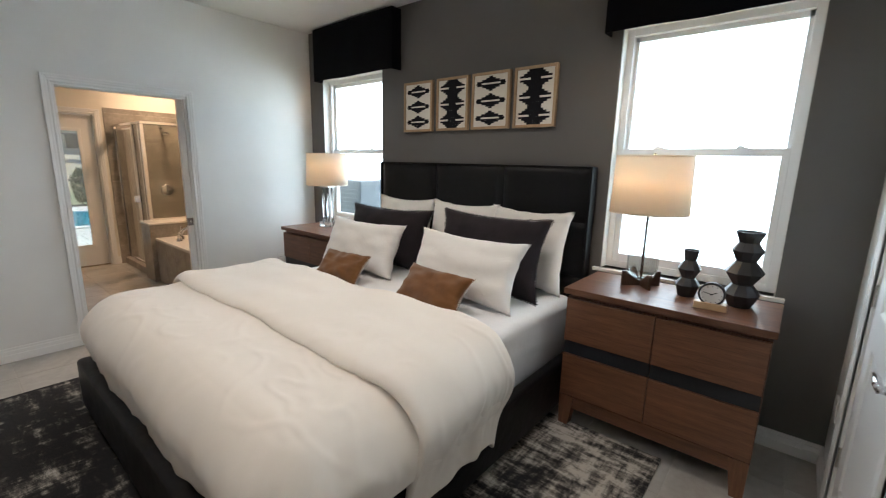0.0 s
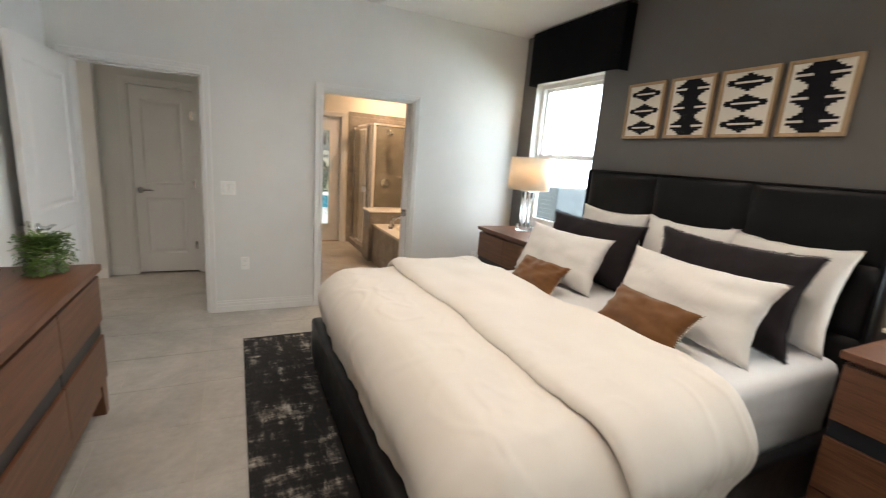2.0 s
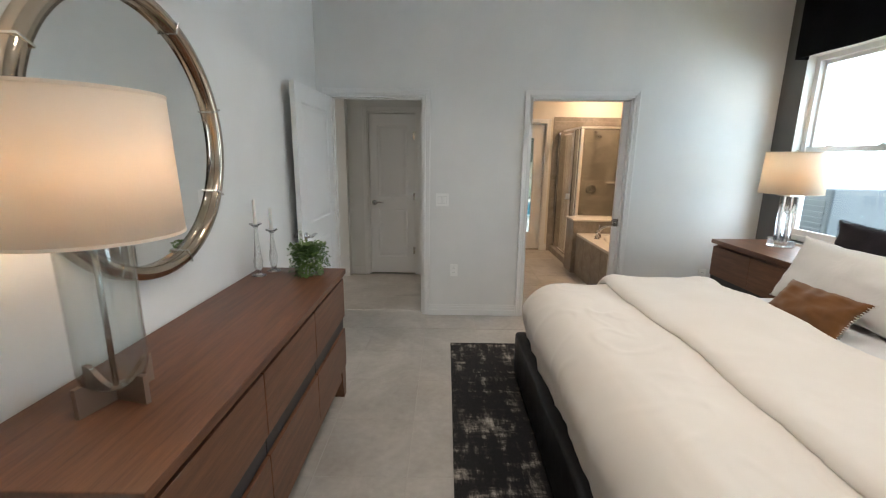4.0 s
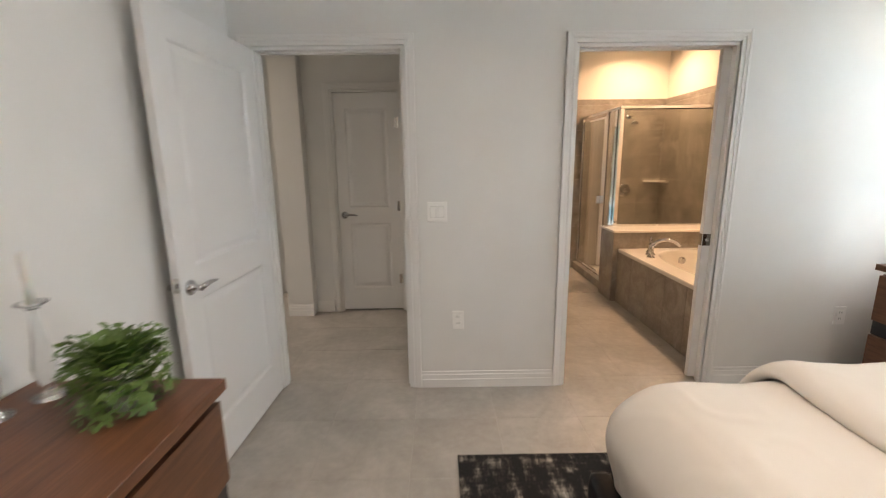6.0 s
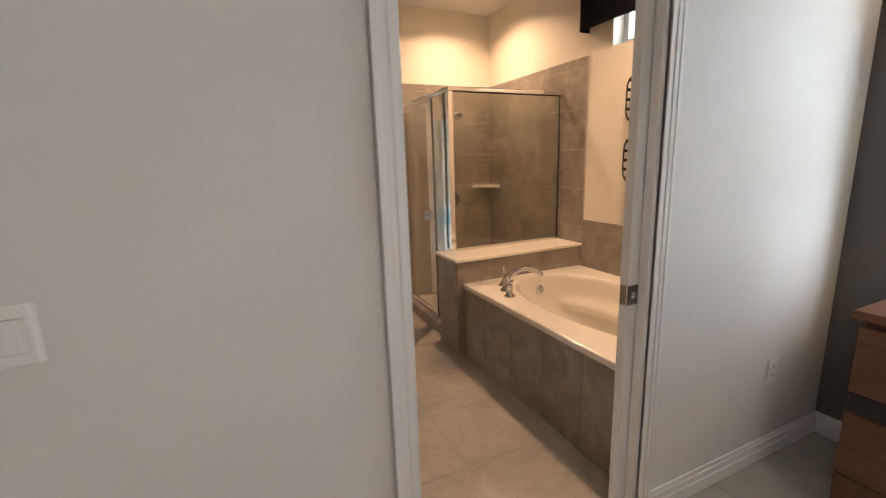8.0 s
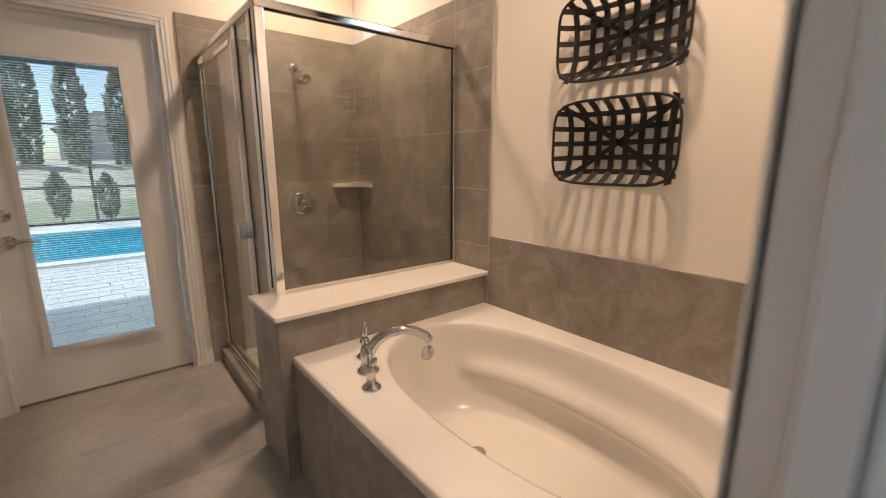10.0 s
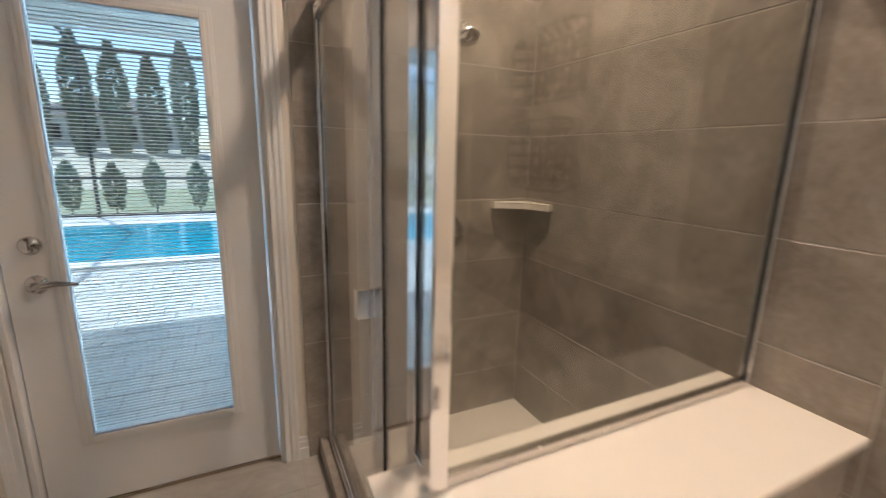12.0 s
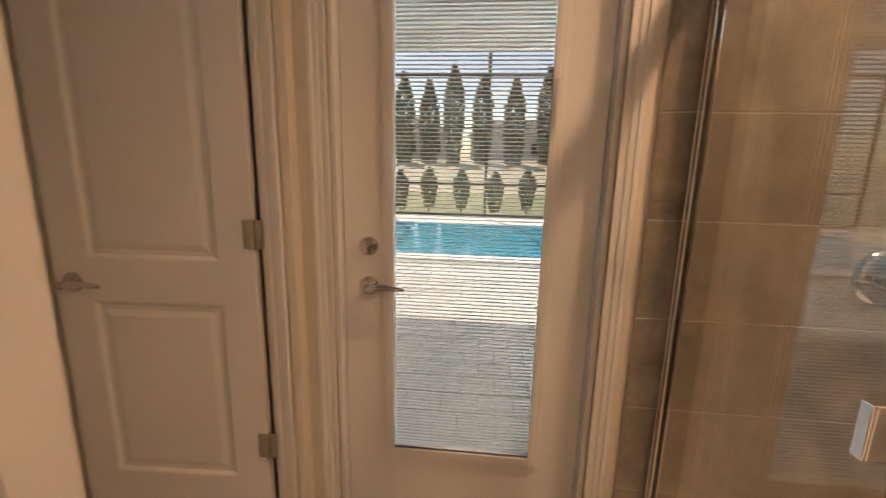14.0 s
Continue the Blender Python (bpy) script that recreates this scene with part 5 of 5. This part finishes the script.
# round mirror over the dresser
mi = thing("wall_mirror", "large round mirror in a champagne metal frame", "mirror", XW, -2.325, 1.572)
b = lathe([(0.478, 0.014), (0.478, 0.048), (0.500, 0.056), (0.524, 0.050), (0.530, 0.030), (0.530, 0.001)], 96, cap=False)
part("frame", turned(b, pose(0, 0, 0, 0, 90, 0)), M_BRONZE, mi, "polished champagne rim", True)
part("glass", turned(lathe([(0.480, 0.002), (0.480, 0.018)], 96), pose(0, 0, 0, 0, 90, 0)), M_MIRROR, mi, "mirror glass")
for k in range(8):
    a = k * math.pi / 4 + 0.3
    part("frame_joint", turned(box(0.012, -0.004, 0.476, 0.0575, 0.004, 0.532, 0.001), pose(0, 0, 0, math.degrees(a))), M_NICKEL, mi)


def candlestick(x, y, h, candle):
    p = thing("candlestick", "clear glass candlestick with a white taper on the dresser", "candlestick", x, y, DZ, 0, "glass candlesticks")
    g = lathe([(0.040, 0), (0.041, 0.004), (0.020, 0.010), (0.012, 0.02), (0.022, 0.05), (0.026, 0.085), (0.018, 0.13), (0.011, h - 0.05), (0.010, h - 0.02), (0.020, h - 0.008), (0.034, h), (0.033, h + 0.003), (0.014, h - 0.004)], 28)
    part("glass_stem", g, M_CRYSTALBLOCK, p, "clear glass stem", True)
    part("candle", lathe([(0.0105, h - 0.004), (0.0095, h + candle - 0.01), (0.004, h + candle)], 16), M_WAX, p, "white taper candle", True)
    return p


candlestick(-1.765, -1.60, 0.30, 0.14)
candlestick(-1.72, -1.495, 0.25, 0.13)

pl = thing("potted_plant", "leafy green plant in a small white pot on the dresser", "plant", -1.49, -1.55, DZ)
part("pot", lathe([(0.030, 0), (0.036, 0.02), (0.040, 0.05), (0.036, 0.052), (0.032, 0.04)], 28), M_POT, pl, "small white pot", True)
rnd = random.Random(7)
b = bmesh.new()
for k in range(190):
    a, el = rnd.random() * 6.283, (k + 0.5) / 190
    L = 0.098 + 0.038 * rnd.random()
    lift = 1.50 - 1.95 * el * el - 0.15 * el
    pts = []
    for i in range(7):
        t = i / 6
        ang = lift * (1 - 0.15 * t) - 0.55 * t * t
        pts.append(Vector((0.008 * math.cos(a), 0.008 * math.sin(a), 0.062)) + L * t * Vector((math.cos(ang) * math.cos(a), math.cos(ang) * math.sin(a), math.sin(ang) * 0.95)))
    for i in range(2, 7):
        d = (pts[i] - pts[i - 1]).normalized()
        side = d.cross(Vector((0.01, 0, 1))).normalized()
        for s in (-1, 1):
            ln, wd = 0.020 + 0.010 * rnd.random(), 0.0065 + 0.0035 * rnd.random()
            tip = pts[i] + side * s * ln + d * ln * 0.5 + Vector((0, 0, (rnd.random() - 0.5) * 0.018))
            m1 = pts[i] + (tip - pts[i]) * 0.5
            vs = [b.verts.new(q) for q in (pts[i], m1 + d * wd + Vector((0, 0, 0.002)), tip, m1 - d * wd)]
            b.faces.new(vs)
for v in b.verts:
    v.co = (v.co.x * 0.84, v.co.y * 0.84, max(v.co.z * 1.28, 0.006))
part("foliage", b, M_FERN, pl, "small dense green leaves")


# woven wall baskets over the tub
def basket(z0, z1):
    y0, y1 = 0.655, 1.162
    p = thing("wall_basket", "black woven metal wall basket above the bathtub", "wall basket", BX, (y0 + y1) / 2, (z0 + z1) / 2, 0, "woven wall baskets")
    W, Hh, R, D = (y1 - y0) / 2, (z1 - z0) / 2, 0.075, 0.085

    def outline(a):
        # rounded rectangle, by angle
        e = 0.42
        c, s = math.cos(a), math.sin(a)
        return W * math.copysign(abs(c) ** e, c), Hh * math.copysign(abs(s) ** e, s)

    def dish(y, z):
        r = max(abs(y) / W, abs(z) / Hh)
        return -0.012 - (D - 0.012) * max(0.0, (r - 0.60) / 0.40) ** 1.6
    b = tube([(-D, *outline(2 * math.pi * k / 72)) for k in range(73)], 0.0055, 8)
    part("rim", b, M_IRON, p)

    def strip(name, pts, wd):
        b = bmesh.new()
        prev = None
        for i, q in enumerate(pts):
            d = (pts[min(i + 1, len(pts) - 1)][0] - pts[max(i - 1, 0)][0], pts[min(i + 1, len(pts) - 1)][1] - pts[max(i - 1, 0)][1])
            L = math.hypot(*d) or 1
            ny, nz = -d[1] / L * wd / 2, d[0] / L * wd / 2
            cur = []
            for s in (-1, 1):
                yy, zz = q[0] + s * ny, q[1] + s * nz
                cur.append(b.verts.new((dish(max(-W, min(W, q[0])), max(-Hh, min(Hh, q[1]))) + q[2], yy, zz)))
            if prev:
                b.faces.new((prev[0], prev[1], cur[1], cur[0]))
            prev = cur
        thicken(b, 0.0025)
        part(name, b, M_IRON, p)

    def lim(y, z):
        a = math.atan2(z / Hh, y / W)
        oy, oz = outline(a)
        k = min(1.0, math.hypot(oy, oz) / max(1e-6, math.hypot(y, z)))
        return y * k, z * k
    for i in range(8):
        y = -W + (i + 0.9) * 2 * W / 8.8
        top = Hh * (1 - max(0.0, (abs(y) / W - 0.62)) ** 2 * 1.6)
        strip("upright_strip", [(y * (1 + 0.10 * abs(t) ** 3), t * top, 0.0015 * ((i + k) % 2)) for k, t in enumerate(np.linspace(-1, 1, 15))], 0.025)
    for j in range(5):
        z = -Hh + (j + 0.85) * 2 * Hh / 5.7
        end = W * (1 - max(0.0, (abs(z) / Hh - 0.55)) ** 2 * 0.9)
        strip("cross_strip", [(t * end, z * (1 + 0.10 * abs(t) ** 3), 0.0015 * ((j + k + 1) % 2)) for k, t in enumerate(np.linspace(-1, 1, 21))], 0.020)
    for s in (-1, 1):
        strip("diagonal_strip", [(*lim(t * W, s * t * Hh), -0.004) for t in np.linspace(-0.98, 0.98, 21)], 0.019)
    return p


basket(1.226, 1.545)
basket(1.618, 1.935)

# dark curtain seen down the hallway
b = sheet(60, 14, lambda u, v: (-3.02 + 0.50 * u + 0.012 * n3(u * 3, v * 2, 2), 1.955 + 0.035 * math.sin(u * 42 + 1.5 * n3(u * 4, v, 1)) * (0.6 + 0.4 * (1 - v)), 0.015 + 2.55 * v))
thicken(b, 0.003)
cu = thing("curtain", "black full-length curtain beside the living room window", "curtain")
part("drape", b, M_NAVY, cu, "", True)
part("curtain_rod", tube([(-5.2, 1.96, 2.58), (-2.4, 1.96, 2.58)], 0.012, 12), M_IRON, cu)
for hx in (-5.1, -3.8, -2.45):
    part("rod_bracket", box(hx - 0.008, 1.96, 2.565, hx + 0.008, 2.08, 2.59, 0.002), M_IRON, cu)

# The living room downlight is added out of view to light the hallway.
for dx, dy, nm in ((-3.2, 1.05, "added recessed downlight in the living room, out of view"), (1.62, 0.74, "lit recessed downlight over the bathtub"), (1.62, 2.52, "lit recessed downlight over the shower")):
    dl = thing("downlight", nm, "downlight", dx, dy, H - (0.0005 if dx < -1 else 0.0105), 0, "ceiling downlights")
    part("trim_ring", lathe([(0.095, -0.006), (0.095, 0), (0.068, 0), (0.068, -0.003), (0.095, -0.006)], 36, cap=False), M_TRIM, dl, "", True)
    part("lens", lathe([(0.066, -0.002), (0.066, 0.0)], 32), M_LENS, dl, "glowing lens")
    lamp_disc("downlight_beam", dx, dy, H - 0.016 - (0.01 if dx < -1 else 0), CAN_W * (1.3 if dx < -1 else 1.9 if dy > 2 else 1.75), (1.0, 0.85, 0.68) if dx < -1 else (1.0, 0.67, 0.40), 0.15, 138)

# Unseen downlights, assumed and added to light the bed and floor.
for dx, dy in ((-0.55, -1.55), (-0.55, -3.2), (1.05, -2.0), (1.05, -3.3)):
    dl = thing("downlight", "added recessed downlight in the bedroom ceiling, unseen and assumed", "downlight", dx, dy, H - 0.0005, 0, "ceiling downlights")
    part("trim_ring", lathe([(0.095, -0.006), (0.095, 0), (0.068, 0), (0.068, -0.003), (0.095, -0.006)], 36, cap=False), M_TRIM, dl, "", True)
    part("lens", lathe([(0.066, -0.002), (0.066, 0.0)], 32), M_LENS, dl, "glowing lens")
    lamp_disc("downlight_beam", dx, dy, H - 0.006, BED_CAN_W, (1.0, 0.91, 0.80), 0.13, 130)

# ---- outside ----
setting("ground", box(-90, 3.25, -0.30, 90, 150, -0.16), M_GRASS, "dry lawn reaching far off", "ground")
setting("side_yard", box(2.40, -14, -0.30, 90, 3.25, -0.16), M_GRASS, "narrow lawn beside the house", "ground")
# Emissive sheet, not sunlit: it lights the rooms through the east windows.
setting("backdrop", box(5.6, -12, -0.16, 5.7, 7.0, 9.5), M_BACK, "plain self-glowing backdrop beside the house, added to light the bedroom", "backdrop")
patio = setting("patio", box(-7, 3.25, -0.159, 7, 12.5, -0.06), M_GROUTP := paint("paver_joint", (0.3, 0.29, 0.27), 0.9), "grey paver patio under the covered porch", "patio")
b = bmesh.new()
vs, fs = [], []
rnd = random.Random(3)
for i in range(-14, 18):
    for j in range(0, 21):
        x0, y0 = i * 0.21 + (0.105 if j % 2 else 0), 3.26 + j * 0.205
        if y0 > 7.3:
            continue
        z = -0.050 + 0.002 * rnd.random()
        k = len(vs)
        e = 0.004
        vs += [(x0, y0, -0.06), (x0 + 0.203, y0, -0.06), (x0 + 0.203, y0 + 0.198, -0.06), (x0, y0 + 0.198, -0.06), (x0 + e, y0 + e, z), (x0 + 0.203 - e, y0 + e, z), (x0 + 0.203 - e, y0 + 0.198 - e, z), (x0 + e, y0 + 0.198 - e, z)]
        fs += [(k + 4, k + 5, k + 6, k + 7), (k, k + 1, k + 5, k + 4), (k + 1, k + 2, k + 6, k + 5), (k + 2, k + 3, k + 7, k + 6), (k + 3, k, k + 4, k + 7)]
me = bpy.data.meshes.new("pavers")
me.from_pydata(vs, [], fs)
me.materials.append(M_PAVER)
pv = new("pavers", me)
pv.parent = patio
pv["kind"] = "stuff"
pv["label"] = "small square concrete pavers"
setting("pool_deck", boxes([(-7, 7.56, -0.06, 7, 7.85, -0.03), (-7, 11.15, -0.06, 7, 12.4, -0.03), (4.5, 7.85, -0.06, 7, 11.15, -0.03), (-7, 7.85, -0.06, -5.5, 11.15, -0.03)], 0.01), M_COPING, "pale stone pool deck", "pool deck")
setting("pool_water", sheet(30, 24, lambda u, v: (-5.5 + 10 * u, 7.85 + 3.3 * v, -0.052 + 0.0006 * n3(u * 12, v * 9, 1))), M_WATER, "clear blue pool water", "pool", True)
setting("porch_roof", boxes([(-7, 3.25, 2.70, 7, 6.85, 2.95), (-7, 6.75, 2.52, 7, 6.85, 2.70)], 0.01), M_STUCCO, "pale plastered porch ceiling and beam", "porch")
cage = thing("pool_screen", "dark bronze screen enclosure frame round the pool", "screen enclosure")
for k in range(6):
    x = -6.7 + 2.4 * k
    part("post", box(x - 0.03, 12.2, -0.06, x + 0.03, 12.26, 3.3), M_BRZALU, cage)
    part("roof_beam", tube([(x, 6.85, 2.75), (x, 9.2, 3.75), (x, 12.23, 3.3)], 0.04, 6), M_BRZALU, cage)
for z, q in ((0.02, 0.03), (0.78, 0.025), (2.1, 0.02), (3.3, 0.04)):
    part("rail", box(-6.7, 12.215, z - q, 5.3, 12.245, z + q), M_BRZALU, cage)


def cypress(name, label, h, r, seed, leaves):
    """A narrow evergreen at the origin: trunk, and a crown of upright sprays."""
    rnd = random.Random(seed)
    p = thing(name, label, "tree", group=label)
    part("trunk", tube([(0, 0, -0.16), (0.01, 0, h * 0.3), (0, 0.01, h * 0.85)], [r * 0.14, r * 0.1, r * 0.03], 7), M_BARK, p)
    b = bmesh.new()
    for k in range(leaves):
        t = rnd.random() ** 0.8
        rr = r * (0.35 + 0.65 * math.sin(math.pi * min(1, 0.18 + 0.75 * (1 - t)))) * (0.45 + 0.6 * math.sqrt(rnd.random())) * (1.0 if t < 0.75 else (1 - t) * 4)
        a = rnd.random() * 6.283
        c = Vector((rr * math.cos(a), rr * math.sin(a), h * (0.04 + 0.94 * t)))
        L = r * (0.35 + 0.35 * rnd.random())
        up = Vector((math.cos(a) * 0.5 + 0.3 * (rnd.random() - 0.5), math.sin(a) * 0.5 + 0.3 * (rnd.random() - 0.5), 1)).normalized()
        sd = up.cross(Vector((rnd.random() - 0.5, rnd.random() - 0.5, 0.1))).normalized() * L * 0.28
        b.faces.new([b.verts.new(q) for q in (c, c + sd + up * L * 0.5, c + up * L, c - sd + up * L * 0.5)])
    part("crown", b, M_CYPRESS, p, "dense upright foliage")
    return p


shrub = cypress("shrub", "young evergreen shrub beyond the pool screen", 1.10, 0.19, 11, 700)
shrub.matrix_basis = pose(-6.0, 13.2, 0, 0, 0, 0)
for k in range(1, 15):
    copy_thing(shrub, pose(-6.0 + 0.84 * k + 0.05 * math.sin(k * 5), 13.2 + 0.08 * math.sin(k * 3), -0.04 * (k % 3), 0, 0, k * 47))
big = cypress("tree", "tall narrow evergreen tree far beyond the garden", 8.4, 0.72, 5, 1500)
big.matrix_basis = pose(-16, 38, 0.3)
for k in range(1, 15):
    copy_thing(big, pose(-16 + 2.35 * k + 0.5 * math.sin(k * 7), 38 + 1.5 * math.sin(k * 3.1), 0.3 - 0.5 * (k % 3), 0, 0, k * 61))
setting("lawn_bank", sheet(20, 6, lambda u, v: (-50 + 100 * u, 22 + 30 * v, -0.17 + 1.6 * min(1.0, v * 1.6) + 0.1 * n3(u * 20, v * 4, 0))), M_BANK := leaf("dry_bank", (0.30, 0.26, 0.17), (0.46, 0.40, 0.28)), "dry sandy bank beyond the garden", "ground", True)


def house(x, y, w, d, h, label):
    p = thing("house", label, "house", x, y, 1.2)
    part("wall", box(-w / 2, 0, -1.3, w / 2, d, h), M_STUCCO, p)
    b = bmesh.new()
    lo = [b.verts.new(q) for q in ((-w / 2 - 0.4, -0.4, h), (w / 2 + 0.4, -0.4, h), (w / 2 + 0.4, d + 0.4, h), (-w / 2 - 0.4, d + 0.4, h))]
    hi = [b.verts.new(q) for q in ((-w / 2 + 3, d / 2, h + 2.2), (w / 2 - 3, d / 2, h + 2.2))]
    for f in ((lo[0], lo[1], hi[1], hi[0]), (lo[1], lo[2], hi[1]), (lo[2], lo[3], hi[0], hi[1]), (lo[3], lo[0], hi[0]), tuple(lo[::-1])):
        b.faces.new(f)
    part("roof", b, M_ROOF, p)
    for k in range(4):
        wx = -w / 2 + (k + 0.5) * w / 4
        part("window", box(wx - 0.6, -0.06, 0.9, wx + 0.6, 0.0, 2.2, 0.01), M_SLOT, p)
    return p


house(-9.5, 50, 11, 9, 3.0, "pale stucco house far beyond the trees")
house(4.5, 52, 12, 9, 3.0, "pale stucco house far beyond the trees")
house(19, 50, 11, 9, 3.0, "pale stucco house far beyond the trees")

ac = thing("air_conditioner", "dark grey outdoor condenser unit beside the house", "air conditioner", 3.15, 0.30, -0.16)
part("pad", box(-0.05, -0.05, 0, 0.85, 0.95, 0.08, 0.01), M_COPING, ac, "concrete pad")
part("cabinet", box(0, 0, 0.08, 0.80, 0.90, 1.42, 0.02), M_ACUNIT, ac)
for k in range(20):
    part("louver", box(-0.008, 0.06, 0.16 + 0.058 * k, 0.0, 0.84, 0.19 + 0.058 * k, 0.002), M_ACUNIT, ac)
part("label", box(-0.0095, 0.62, 0.98, -0.0085, 0.70, 1.09), M_LABEL, ac, "yellow label")

# ---- floor tiles ----
TS, G = 0.457, 0.004


def floor_tiles(x0, y0, x1, y1):
    i0, j0 = math.floor((x0 - 0.05) / TS), math.floor((y0 + 0.355) / TS)
    for i in range(i0, i0 + 20):
        for j in range(j0, j0 + 20):
            a, c = max(x0, 0.05 + i * TS + G / 2), min(x1, 0.05 + (i + 1) * TS - G / 2)
            e, g = max(y0, -0.355 + j * TS + G / 2), min(y1, -0.355 + (j + 1) * TS - G / 2)
            if c - a > 0.02 and g - e > 0.02:
                tile_piece(floor, (a, e, -0.012), (c, g, 0.0), M_FLOOR, "floor_tile_piece")


floor_tiles(XW, YS, XE, 0.0575)
floor_tiles(-0.90, 0.0575, 1.06, BY)
floor_tiles(-3.6, 0.0575, -0.90, 2.08)
